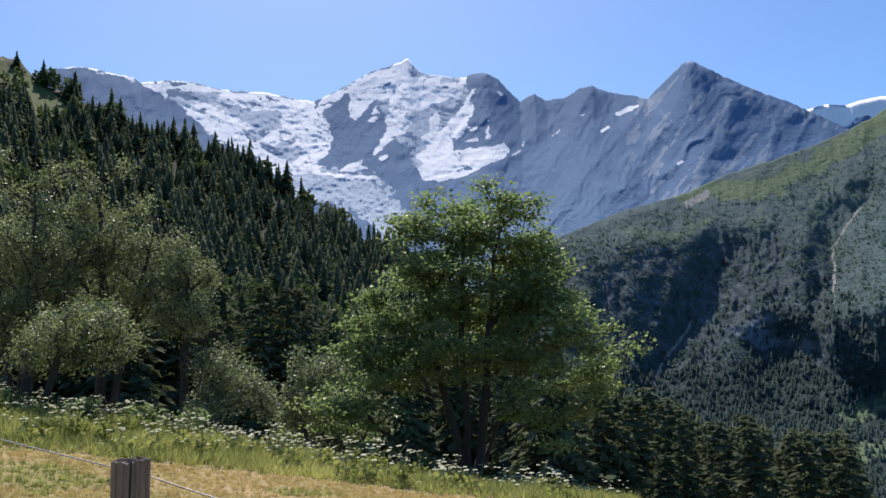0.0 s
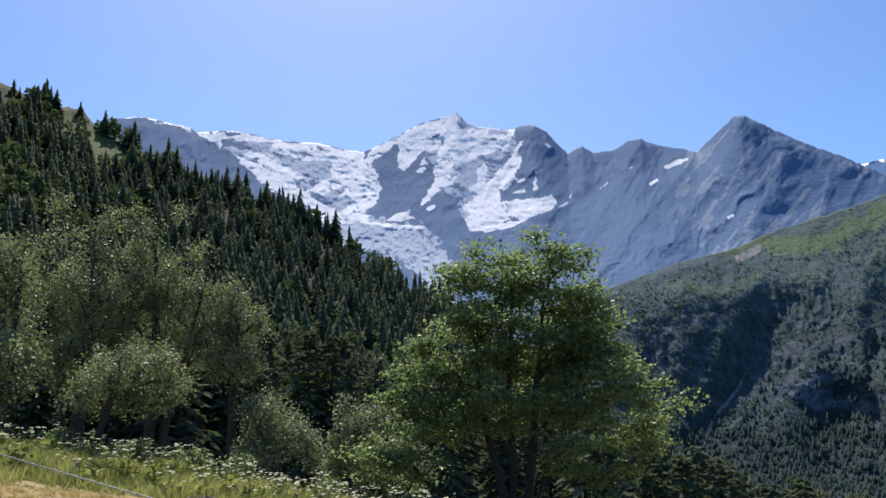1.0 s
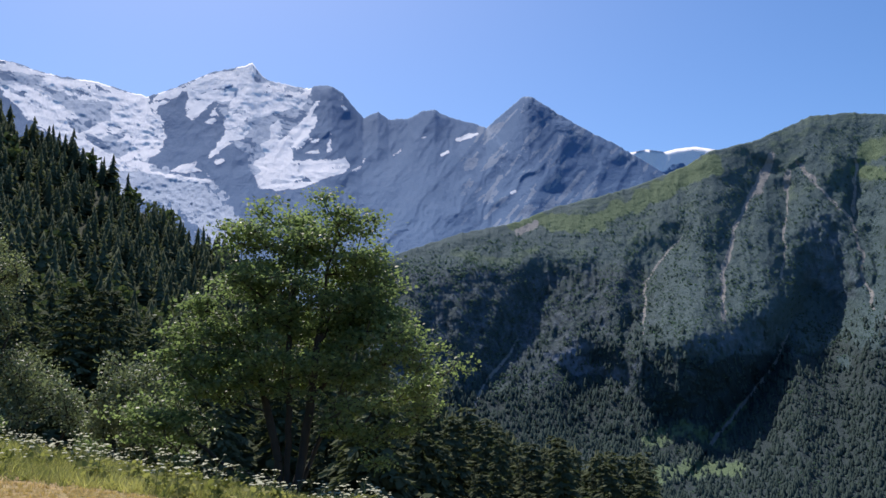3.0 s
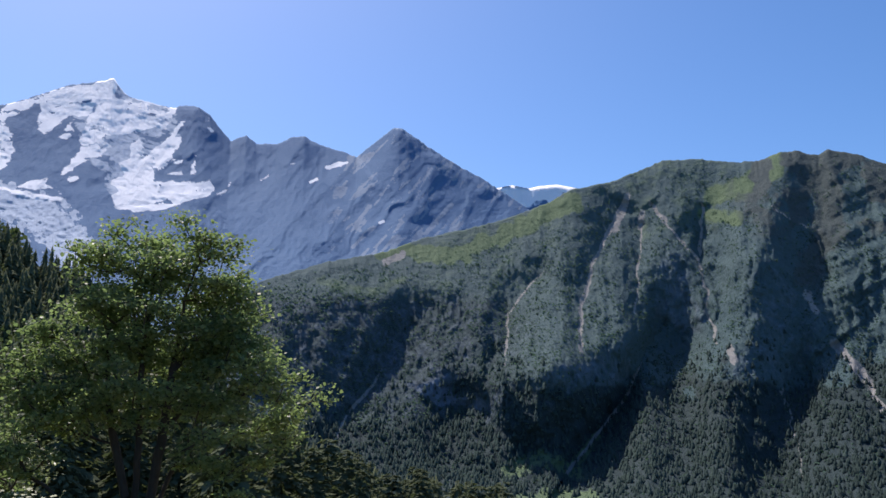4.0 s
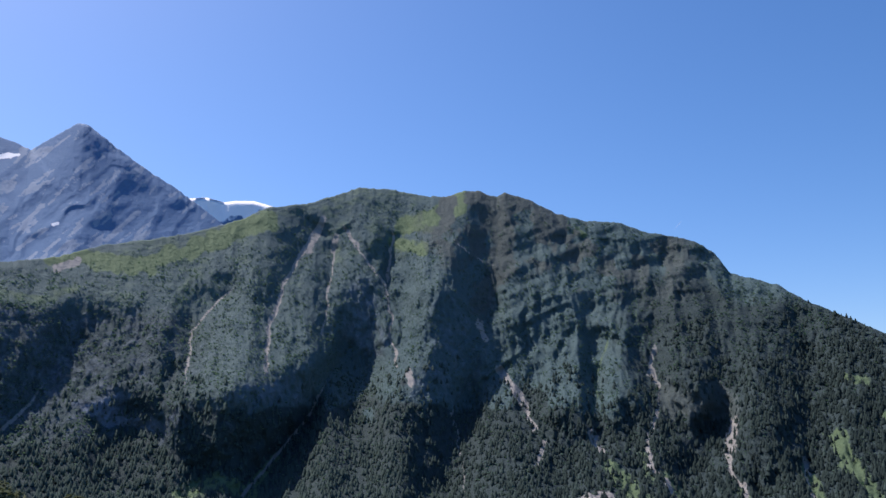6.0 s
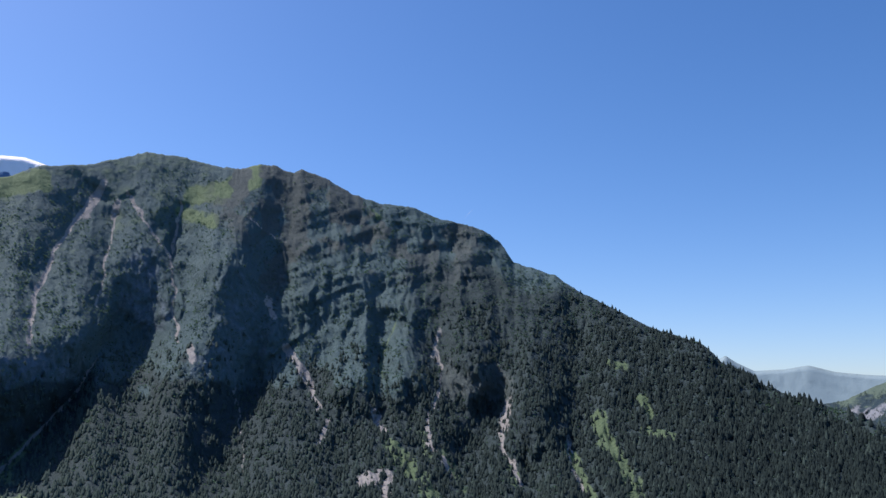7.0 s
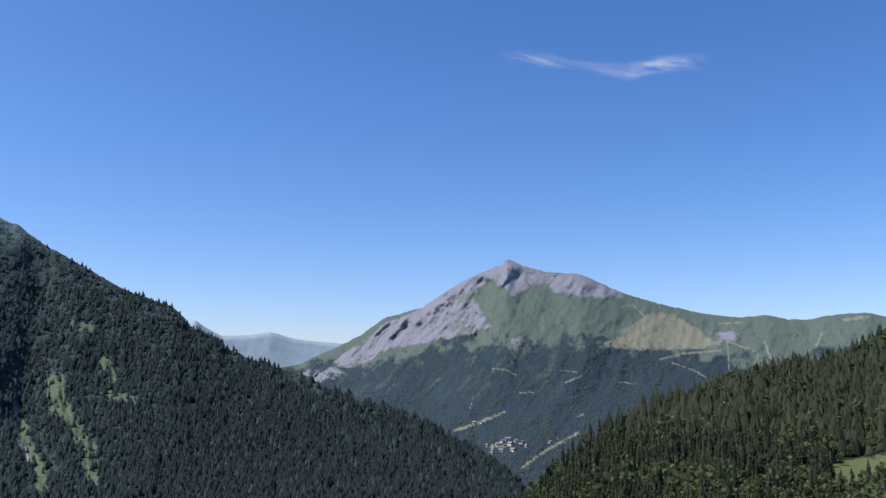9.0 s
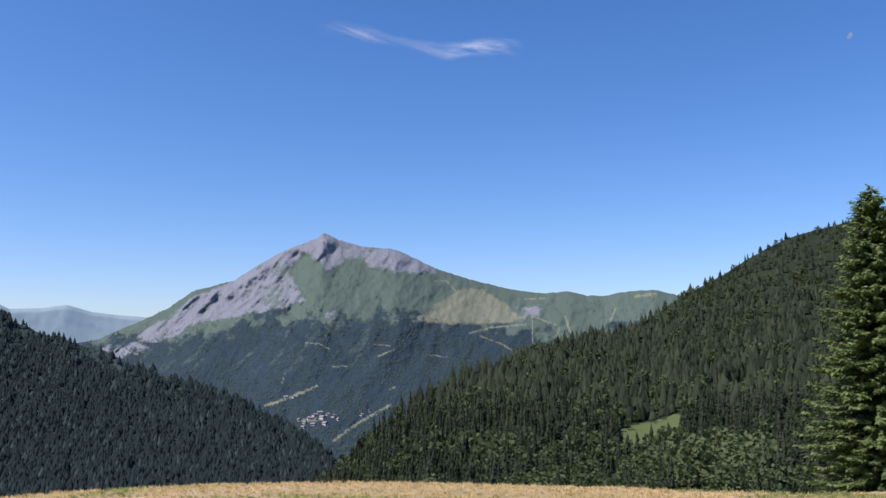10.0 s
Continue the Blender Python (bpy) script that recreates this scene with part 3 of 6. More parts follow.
g.walls([(0.55, [(8.51, 6.39), (13.28, 7.67), (18.37, 8.41), (21.78, 8.49), (24.35, 5.66), (24.60, 2.64), (30.32, 3.02), (34.37, 4.33), (32.60, 0.39), (29.01, -4.32), (9.34, -3.99)]),
         (0.65, [(9.41, 5.71), (12.32, 6.10), (15.85, 6.94), (17.86, 7.37), (20.25, 8.65), (18.46, 6.34), (17.06, 4.81), (15.73, 2.59), (13.73, 0.42), (11.43, -0.00), (10.50, 2.53)]),
         (1.05, [(18.66, 1.88), (21.95, 3.01), (24.42, 2.08), (26.88, 2.65), (29.56, 3.32), (30.71, 3.70), (33.03, 4.91), (34.37, 4.52), (32.98, 0.95), (31.07, -1.44), (28.82, -2.89), (25.46, -2.87), (23.55, -0.69), (20.57, 0.05)]),
         (0.85, [(35.66, 11.03), (37.21, 10.23), (38.27, 6.94), (38.77, 4.85), (36.68, 4.88), (34.60, 6.42), (34.43, 7.96)]),
         (0.72, [(40.07, 9.38), (42.73, 9.30), (44.51, 7.72), (43.61, 4.76), (42.73, 1.82), (43.00, -3.55), (40.67, -3.58), (39.73, 0.37), (39.17, 3.34), (40.46, 4.82)]),
         (0.30, [(43.30, 13.07), (46.20, 11.40), (46.06, 9.16), (44.51, 7.72), (42.32, 8.55), (41.70, 11.62)]),
         (0.30, [(44.60, 16.01), (46.09, 15.53), (49.31, 14.16), (50.33, 13.34), (47.71, 12.05), (46.22, 11.77), (43.68, 13.05)]),
         (0.55, [(46.00, 8.23), (49.65, 9.16), (52.73, 8.72), (52.95, 7.34), (49.81, 6.59), (46.15, 4.70), (45.11, 5.47)]),
         (0.60, [(52.45, 1.53), (54.18, 2.72), (55.42, 2.34), (55.60, 0.98), (53.87, -0.70), (52.61, -0.36)]),
         (0.60, [(48.32, 0.34), (50.83, 2.08), (51.91, 1.02), (51.58, -1.05), (48.80, -2.44)]),
         (1.25, [(56.70, 3.15), (59.04, 3.12), (60.83, 3.01), (60.90, 1.82), (59.93, 0.70), (59.10, -0.26), (58.14, 0.09), (56.90, 0.77)]),
         (0.45, [(55.45, 13.45), (59.03, 12.88), (61.00, 10.74), (59.03, 9.97), (56.26, 11.90)]),
         (0.70, [(43.66, 6.24), (45.57, 5.16), (45.26, 3.65), (43.18, 1.02), (42.97, -1.88), (41.74, 1.01), (41.90, 4.69)]),
         (0.60, [(57.09, 1.14), (59.77, 1.15), (59.75, -2.19), (57.86, -1.84)]),
         (0.80, [(61.10, 0.60), (62.64, 0.50), (63.87, -1.01), (63.82, -3.45), (62.03, -3.74), (61.14, -2.35)]),
         (0.50, [(65.04, 8.37), (67.05, 5.30), (67.73, 3.41), (65.15, 4.94), (64.43, 6.85)])], blur=1.5)
fl = g.fade(0.025)
rib = 1.6 * (fbm(g.A / 2.4, g.E / 2.4, 3, 50) - 0.5)
g.relief += fl * (26 * (0.5 - ridged(g.A / 5.5 + g.E / 14, g.E / 16 + 4, 3, 51, 0.5)) + (17 + 24 * smooth(44, 50, g.A)) * (0.5 - ridged(g.A / 1.4 + g.E / 7 + rib, g.E / 3, 4, 53, 0.55)) + 17 * (fbm(g.A * 1.4, g.E * 1.4, 5, 54, 0.6) - 0.5))
g.relief += fl * 20 * (0.5 - ridged(g.A / 0.5 + g.E / 4 + 1.5 * rib, g.E / 1.7, 4, 56, 0.6)) * smooth(0.0, 0.3, 1 - g.T)
strata = smooth(43.5, 47, g.A) * smooth(66, 58, g.A) * smooth(5.5, 7.5, g.E) * smooth(15, 13, g.E)
g.relief += 30 * strata * (fbm((g.E - 0.3 * (g.A - 50) + 0.01 * (g.A - 50) ** 2 + 0.4 * rib) * 1.25, g.A / 7, 4, 57, 0.55) - 0.5)
g.gully([(21.73, 10.02), (18.84, 6.34), (17.44, 4.45), (16.13, 1.79), (14.46, -0.01), (13.38, -2.21)], 43, 2.04, 3.4, 0.85, 0.09, "scree", 0.3, 0.55)
g.gully([(28.56, 10.31), (26.81, 8.56), (25.10, 6.43), (24.97, 3.02)], 46, 1.53, 4.2, 0.8, 0.05, "scree", 0.2, 0.2)
g.gully([(26.21, 9.52), (25.07, 8.16), (24.33, 6.43)], 16, 1.19, 1.5, start=0.2)
g.gully([(33.55, 14.36), (32.53, 12.63), (31.12, 9.92), (30.14, 6.83), (30.25, 3.85)], 50, 2.21, 3.2, 1, 0.11, "scree", 0.1, 0)
g.gully([(34.52, 12.99), (34.28, 10.67), (33.75, 6.43)], 28, 1.36, 1.9, 0.8, 0.05, "scree", 0.15, 0)
g.gully([(35.90, 12.57), (37.61, 10.60), (38.33, 9.05), (38.45, 6.75), (38.94, 4.47)], 43, 1.87, 2.4, 0.8, 0.08, "scree", 0.15, 0)
g.gully([(35.13, 13.94), (36.09, 12.57)], 19, 0.85, 0.9, 0.9, 0.12, "scree", 0.1, 0)
g.gully([(38.49, 13.66), (38.31, 11.93), (38.18, 10.20)], 21, 0.68, 0.8, 0.8, 0.07, "scree", 0.1, 0)
g.gully([(40.20, 12.44), (39.87, 9.96)], 16, 0.68, 0.8, start=0.2)
g.gully([(41.57, 12.96), (41.12, 10.69)], 19, 0.68, 0.9, start=0.2)
g.gully([(44.31, 16.22), (42.78, 14.23), (41.35, 12.40), (40.69, 10.51)], -16, 2.6, 2.2, start=0.03)
g.gully([(42.74, 13.28), (43.64, 12.29), (44.90, 11.39), (45.81, 11.12)], -14, 0.8, 0.8, 0.9, 0.04, "scree", 0.05, 0)
g.gully([(45.77, 4.34), (47.07, 2.50), (48.25, 0.34)], 25, 2.04, 2.8, 1, 0.16, "scree", 0.05, 0)
g.gully([(48.10, 4.65), (47.62, 2.85), (47.36, 1.59)], 16, 1.02, 1.4, start=0.2)
g.gully([(49.92, 5.68), (48.57, 3.91), (48.14, 1.76)], 19, 1.02, 1.8, start=0.2)
g.gully([(53.56, 6.77), (52.54, 4.51), (52.11, 1.36)], 37, 1.53, 2.9, 0.45, 0.08, "grass", 0.15, 0)
g.gully([(55.16, 11.47), (55.05, 8.63), (55.47, 6.15)], 24, 1.02, 1.6, 0.35, 0.06, "grass", 0.1, 0)
g.gully([(53.45, 13.06), (53.12, 11.28), (53.16, 7.87)], 25, 1.02, 1.9, start=0.1)
g.gully([(51.73, 13.22), (51.24, 11.43), (51.67, 10.31)], 15, 0.85, 1.2, start=0.1)
g.gully([(49.97, 13.37), (50.54, 11.49), (50.10, 10.41)], 15, 0.85, 1.2, start=0.1)
g.gully([(56.11, 5.51), (55.85, 3.79), (56.51, 2.46), (55.95, 0.38), (55.39, -0.56), (55.67, -2.04), (57.12, -4.22)], 31, 1.7, 1.9, 0.95, 0.12, "scree", 0.1, 0)
g.gully([(60.92, 1.47), (60.67, 0.07), (60.37, -1.30), (60.67, -2.51), (61.20, -3.37), (61.60, -4.72)], 28, 1.7, 1.6, 0.75, 0.12, "scree", 0.1, 0)
g.patch("scree", [(60.85, 0.90), (60.75, 0.07), (60.50, -1.00)], 0.36, 0.62, 27, 6)
g.gully([(49.08, 1.83), (48.77, -0.41), (48.28, -2.25)], 25, 1.53, 1.6, 0.9, 0.14, "scree", 0.3, 0.5)
g.gully([(51.77, -0.02), (52.56, -1.50)], 19, 1.36, 1.3, 0.9, 0.2, "scree", 0.1, 0)
g.gully([(64.82, -1.41), (65.03, -3.59), (66.01, -5.35)], 21, 1.53, 1.5, 0.7, 0.12, "scree", 0.1, 0)
g.gully([(57.85, 9.19), (58.63, 6.68)], 15, 0.85, 1.2, start=0.2)
g.gully([(59.82, 11.91), (59.42, 9.97), (60.19, 8.03)], 16, 1.02, 1.4, start=0.1)
g.gully([(62.15, 9.18), (63.26, 5.71), (63.78, 3.05)], 16, 1.19, 1.6, start=0.1)
g.gully([(64.13, 1.54), (65.38, -1.04), (66.24, -3.57)], 19, 1.53, 1.6, start=0.1)
g.gully([(66.86, -1.03), (68.61, -2.99), (69.61, -4.91)], 19, 1.53, 1.8, start=0.1)
g.gully([(53.32, -1.87), (55.60, -2.59), (56.37, -5.12)], 19, 1.53, 1.6, start=0.1)
g.gully([(36.14, 6.41), (34.48, 4.14), (32.98, 0.95), (31.07, -1.44), (29.01, -3.97)], 62, 1.2, 3.6, 0.9, 0.09, "scree", 0.25, 0.35)
g.gully([(30.70, 0.40), (28.81, -1.07), (25.11, -3.94)], 19, 1.36, 2.6, start=0.2)
g.gully([(44.30, 4.01), (42.63, 1.27), (42.97, -0.72), (43.52, -3.90)], 28, 1.53, 4.5, 0.5, 0.08, "scree", 0.2, 0.3)
g.gully([(49.88, 7.50), (53.25, 6.97)], -10, 1, 1, start=0.2)
g.patch("turf", [(66.68, -0.33), (67.71, -2.5), (68.57, -3.94), (69.5, -6.07)], 0.55, 0.95, 29, 2)
g.patch("turf", [(64.84, -2.26), (65.7, -4.03), (66.73, -6.38)], 0.32, 0.9, 29, 2)
g.patch("turf", [(69.68, 1.03), (70.29, 0.0)], 0.34, 0.8, 29, 2)
g.patch("turf", [(69.89, -1.16), (71.6, -1.48)], 0.36, 0.9, 29, 2)
g.patch("turf", [(67.66, 3.31), (68.67, 3.02)], 0.3, 0.6, 29, 2)
g.patch("turf", [(60.94, -3.36), (61.47, -4.73)], 0.3, 0.7, 29, 2)
g.patch("turf", [(56.56, -2.55), (57.87, -5.06)], 0.35, 0.5, 29, 2)
g.patch("turf", [(52.95, -2.24), (54.48, -3.69), (55.63, -5.48)], 0.6, 0.7, 29, 2)
g.patch("scree", [(51.13, -4.42), (52.99, -4.06), (52.64, -5.49)], 0.42, 0.7, 7, 3)
g.patch("scree", [(33.63, 14.36), (33.05, 13.01), (32.64, 12.04)], 0.22, 0.8, 17, 3)
g.patch("scree", [(34.52, 13.18), (34.31, 12.22)], 0.22, 0.7, 17, 3)
g.patch("scree", [(45.94, 4.16), (47.24, 2.31)], 0.25, 0.9, 17, 3)
g.patch("scree", [(16.80, 10.05), (17.89, 10.66)], 0.25, 0.8, 17, 3)
g.patch("scree", [(44.49, 7.35), (44.97, 6.21)], 0.22, 0.8, 17, 4)
g.patch("scree", [(39.68, 4.08), (39.84, 3.33)], 0.25, 0.8, 17, 4)
g.patch("rock", [(44.59, 15.83), (46.06, 15.16), (46.20, 11.40), (44.55, 8.47)], 0.9, 0.7, 14, 1.5)
g.patch("rock", [(57.09, 1.9), (60.54, 2.0)], 1.1, 0.95, 13, 1.0)
g.patch("grass", [(16.39, 10.79), (18.64, 10.96), (21.33, 10.58), (24.80, 11.82), (27.16, 13.01), (29.94, 14.00)], 0.62, 0.85, 15, 1.2)
g.patch("grass", [(39.48, 14.01), (41.45, 14.49), (43.05, 15.74)], 0.75, 1, 16, 1.2)
g.patch("grass", [(38.66, 12.88), (40.58, 12.43)], 0.5, 0.7, 16, 1.5)
g.patch("grass", [(12.14, 8.73), (15.80, 7.95), (17.97, 8.96)], 0.4, 0.35, 15, 1.5)
g.patch("grass", [(31.07, -1.63), (29.57, -3.25)], 0.3, 0.8, 19, 2)
g.patch("grass", [(25.11, -3.94), (27.32, -2.88), (29.57, -3.97)], 0.6, 0.55, 19, 2)
g.patch("grass", [(24.82, -6.35), (27.45, -5.57), (30.56, -5.44)], 0.6, 0.75, 19, 2)
g.patch("grass", [(51.41, 13.61), (51.91, 13.20)], 0.25, 0.5, 19, 2)
g.patch("grass", [(55.53, -3.00), (55.07, -1.36)], 0.3, 0.4, 19, 2)
g.masks["grass"] = np.maximum(g.masks["grass"], 0.24 * smooth(0.75, 0.97, g.T + 0.5 * (fbm(g.A / 1.5, g.E / 1.5, 4, 60) - 0.5)) * smooth(44, 38, g.A) * smooth(16, 22, g.A))
# Pale blue-green that fades with azimuth: haze painted over the slope.
g.masks["slope_haze"] = 0.95 * smooth(0.25, 0.6, g.T) * smooth(46, 12, g.A) * smooth(0.3, 0.6, fbm(g.A / 1.3, g.E / 1.1, 4, 95) + 0.25)
g.masks["rock"] = np.maximum(g.mask("rock"), 0.8 * smooth(38, 44, g.A) * smooth(62, 56, g.A) * smooth(0.7, 0.92, g.T) * smooth(0.42, 0.55, fbm(g.A * 0.9, g.E * 0.9, 4, 96)))
low = smooth(0.62, 0.3, g.T + 0.35 * (fbm(g.A / 2.2, g.E / 2.2, 4, 93) - 0.5) - 0.5 * smooth(52, 70, g.A))
g.masks["woods"] = 1.1 * smooth(50, 62, g.A) * smooth(0.97, 0.8, g.T - 0.3 * smooth(60, 75, g.A)) * (1 - np.maximum(g.mask("scree"), g.mask("grass")))
# Lighter blue-grey on shaded walls and low slopes: haze painted over the shade.
g.masks["shade_haze"] = np.maximum(0.22 * smooth(30, 22, g.A) * smooth(9.2, 7.0, g.E + 0.8 * rib), np.maximum((0.26 + 0.3 * smooth(25, 21, g.A)) * smooth(36, 32, g.A) * smooth(0.5, 0.9, g.steep), 0.24 * smooth(32, 36, g.A) * smooth(62, 58, g.A) * smooth(0.5, 0.8, g.steep))) * (1 - 0.7 * g.mask("scree")) * (1 - 0.7 * smooth(0.3, 0.75, low))
g.masks["woods"] = np.maximum(g.masks["woods"], 0.8 * smooth(0.3, 0.75, low) * (1 - np.maximum(g.mask("scree"), g.mask("grass")))) * (1 - g.mask("turf"))
g.masks["woods"] = np.maximum(g.masks["woods"], 0.45 * smooth(32, 24, g.A) * smooth(9.5, 7.0, g.E + 0.8 * rib) * (1 - np.maximum(g.mask("scree"), g.mask("grass"))))
g.masks["slope_haze"] *= (1 - 0.9 * smooth(0.15, 0.6, low)) * (1 - 0.8 * smooth(30, 22, g.A) * smooth(9.5, 7.0, g.E))
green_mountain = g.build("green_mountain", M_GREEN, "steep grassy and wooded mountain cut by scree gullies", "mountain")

# --- distant mountain with ski runs, and low far hills
s = Slope(80, 136, 0.09, 180, [(a, e, 4600) for a, e in [(80, 0.5)] + [(81.75, 0.84), (84.56, 2.14), (86.09, 2.93), (87.47, 4.02), (90.17, 4.77), (91.07, 5.43), (93.28, 6.76), (95.17, 7.55), (95.55, 7.67), (96.01, 8.10), (97.09, 7.62), (98.64, 7.17), (100.98, 6.99), (102.34, 6.36), (103.71, 5.70), (106.04, 4.91), (108.75, 4.23), (111.05, 3.89), (112.77, 4.02), (114.09, 3.73), (115.22, 3.64), (116.35, 3.88), (118.38, 4.03), (120.00, 3.62), (123.50, 2.91)] + [(136.0, 2.0)]],
          [(80, -10.5, 1750), (136, -10.5, 1750)], 0.8, 0.12, 2.0, 43)
s.relief += s.fade() * (16 * (0.5 - ridged(s.A * 1.6 - s.E, s.E * 1.2, 4, 70, 0.6)) + 80 * (0.5 - ridged(s.A / 7 - s.E / 9, s.E / 9, 3, 61, 0.45)) + 20 * (0.5 - ridged(s.A / 1.3 - s.E / 4, s.E / 3, 4, 62, 0.55)) + 30 * (fbm(s.A * 1.5, s.E * 2, 4, 69, 0.6) - 0.5))
tall_line = along([(80.78, 0.31), (84.32, 0.49), (87.22, 1.24), (90.20, 1.73), (93.24, 2.08), (95.54, 2.12), (97.86, 2.11), (101.33, 2.10), (106.30, 1.77), (108.93, 1.19), (112.61, 1.16), (121.29, 1.08)], s.A)
s.masks["grass"] = smooth(-0.8, 0.7, s.E - tall_line - 0.3 + 3.0 * (fbm(s.A / 0.9, s.E / 0.9, 5, 63, 0.6) - 0.5)) * 0.95
ragged_a = 0.5 * (fbm(s.A * 1.5 + s.E, s.E * 2.5, 5, 64, 0.62) - 0.5)
ragged_e = 0.6 * (fbm(s.A * 1.4 - s.E, s.E * 1.6, 5, 66, 0.62) - 0.5)
for strength, outline in ((1.00, [(91.28, 5.56), (93.18, 7.12), (95.12, 7.79), (93.78, 5.27), (94.84, 3.35), (93.23, 2.88), (90.19, 2.49), (87.95, 1.91), (85.04, 0.60), (84.13, 0.97), (85.73, 2.09), (87.53, 3.61), (89.39, 4.47)]),
                          (0.85, [(94.54, 6.90), (95.51, 8.70), (97.20, 8.30), (97.40, 6.13), (96.40, 5.60), (95.52, 6.44)]),
                          (1.00, [(99.00, 6.05), (99.60, 6.90), (101.10, 7.30), (102.80, 6.99), (103.39, 6.02), (103.77, 5.36), (100.58, 5.38), (99.53, 5.66)]),
                          (0.80, [(96.23, 2.77), (97.16, 2.96), (97.01, 2.19), (96.39, 2.04)]),
                          (0.70, [(80.79, 0.13), (84.32, 0.67), (85.06, 0.12), (82.22, -0.49)]),
                          (0.70, [(109.35, 3.07), (111.22, 3.23), (110.82, 2.30), (108.95, 2.13)]),
                          (0.60, [(97.08, 7.80), (99.42, 7.40), (99.22, 6.36), (97.27, 6.44)])):
    s.masks["scree"] = np.maximum(s.mask("scree"), strength * inside(outline, s.A + ragged_a, s.E + ragged_e, 0.3))
fall = s.A - 0.88 * s.E + 0.5 * (fbm(s.A / 1.2, s.E / 1.2, 3, 84) - 0.5)
streak = fbm(fall * 2.4, s.E * 0.45 + s.A * 0.1, 4, 65, 0.6)
ledge = fbm(s.E * 2.6 + 0.5 * s.A + streak, s.A * 0.5, 3, 66, 0.6)
s.masks["scree"] *= 0.3 + 0.7 * np.maximum(smooth(0.38, 0.54, 0.7 * streak + 0.3 * ledge), 0.8 * smooth(5.5, 6.5, s.E))
s.masks["grass"] = np.maximum(s.masks["grass"], 0.34 * smooth(0.46, 0.66, streak) * smooth(-2.5, -0.5, s.E) * smooth(103, 98, s.A))
s.gully([(93.18, 6.89), (92.05, 4.87), (90.18, 2.95), (88.70, 1.80)], 34, 0.8, 1.6, start=0.1)
s.gully([(94.15, 6.82), (93.21, 4.49), (91.70, 2.57)], 34, 0.7, 1.5, start=0.1)
s.gully([(94.74, 6.82), (93.78, 4.88), (94.00, 2.58)], 38, 0.7, 1.8, start=0.1)
s.gully([(91.66, 5.64), (90.16, 3.71), (87.21, 1.80)], 30, 0.7, 1.5, start=0.1)
s.gully([(89.40, 4.27), (87.20, 2.17), (85.40, 0.67)], 26, 0.7, 1.4, start=0.1)
s.gully([(96.49, 7.21), (96.88, 5.28), (96.31, 3.73)], 30, 0.8, 2, start=0.1)
s.gully([(99.61, 5.85), (98.25, 4.12), (97.08, 2.19)], 30, 1.2, 2.5, start=0.1)
s.gully([(103.50, 5.44), (102.12, 3.71), (101.72, 2.18)], -30, 2, 2, start=0.1)
s.gully([(92.48, 1.43), (91.00, -0.83), (89.54, -2.68)], 46, 1.8, 3, start=0.1)
s.gully([(97.86, 0.66), (96.33, -1.61), (94.06, -3.83)], 46, 1.8, 3, start=0.1)
s.gully([(103.24, 1.03), (101.30, -1.62), (99.38, -3.49)], 38, 1.8, 3, start=0.1)
s.masks["field"] = (0.58 + 0.4 * smooth(0.38, 0.6, fbm(s.A * 1.8 - s.E, s.E * 2.2, 4, 67, 0.6))) * inside([(102.03, 2.10), (103.46, 3.01), (105.59, 4.26), (107.12, 4.24), (108.60, 3.08), (109.89, 2.12), (106.31, 1.85)], s.A + ragged_a, s.E + 0.5 * ragged_e, 0.25)
for pts, w in (([(103.70, 4.81), (104.48, 4.84), (105.45, 3.75)], 0.07), ([(106.01, 1.24), (107.55, 1.62), (109.86, 1.79)], 0.12), ([(110.30, 2.36), (110.34, 0.45)], 0.09), ([(109.88, 2.56), (112.15, 1.66), (111.94, 0.82)], 0.1), ([(106.78, 1.05), (108.31, 0.46), (108.88, 0.08)], 0.1),
               ([(94.89, 0.64), (95.84, 0.56), (96.52, 0.21)], 0.07), ([(99.76, -0.33), (100.41, -0.03), (100.99, 0.19)], 0.1), ([(96.42, -1.00), (97.75, -0.93)], 0.09), ([(92.37, -3.48), (93.83, -3.02), (95.69, -2.27)], 0.2), ([(93.62, -1.35), (93.37, -2.09)], 0.05),
               ([(96.85, -5.84), (98.72, -4.58), (100.62, -3.59)], 0.2), ([(94.60, -4.51), (96.09, -4.43)], 0.2), ([(109.89, 3.52), (111.24, 3.58)], 0.12), ([(115.94, 2.87), (115.54, 1.93)], 0.12), ([(117.26, 3.60), (118.55, 3.76)], 0.2), ([(112.55, 2.34), (112.90, 1.20)], 0.15),
               ([(100.61, -2.54), (100.99, -2.39)], 0.12), ([(103.30, -0.20), (104.45, -0.36)], 0.07), ([(99.26, 0.58), (100.60, 0.42)], 0.05)):
    s.patch("field", pts, 0.5 * w + 0.012, 0.62, 68, 9)
s.relief += s.fade(0.03) * np.clip(s.masks["scree"], 0, 1) * (75 * (0.5 - ridged(fall * 0.85, s.E * 0.3, 3, 85, 0.6)) + 26 * (0.5 - ridged(fall * 2.6 + 3, s.E * 0.7, 2, 86, 0.5)) + 45 * (ledge - 0.5))
J = s
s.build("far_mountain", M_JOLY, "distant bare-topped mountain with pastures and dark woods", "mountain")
s = Slope(72, 100, 0.1, 30, [(a, e, 4880) for a, e in [(72, -1.0)] + [(73.15, 2.33), (75.05, 3.72), (75.72, 3.26), (76.75, 2.72), (78.50, 2.78), (79.97, 3.02), (81.47, 2.59), (82.98, 2.41), (84.50, 2.31)] + [(100, 0)]], [(72, -6, 4300), (100, -6, 4300)], 1, 0.03, 2, 47)
s.relief += s.fade() * 25 * (0.5 - ridged(s.A / 3.5, s.E * 1.2 + s.A / 3, 3, 48))
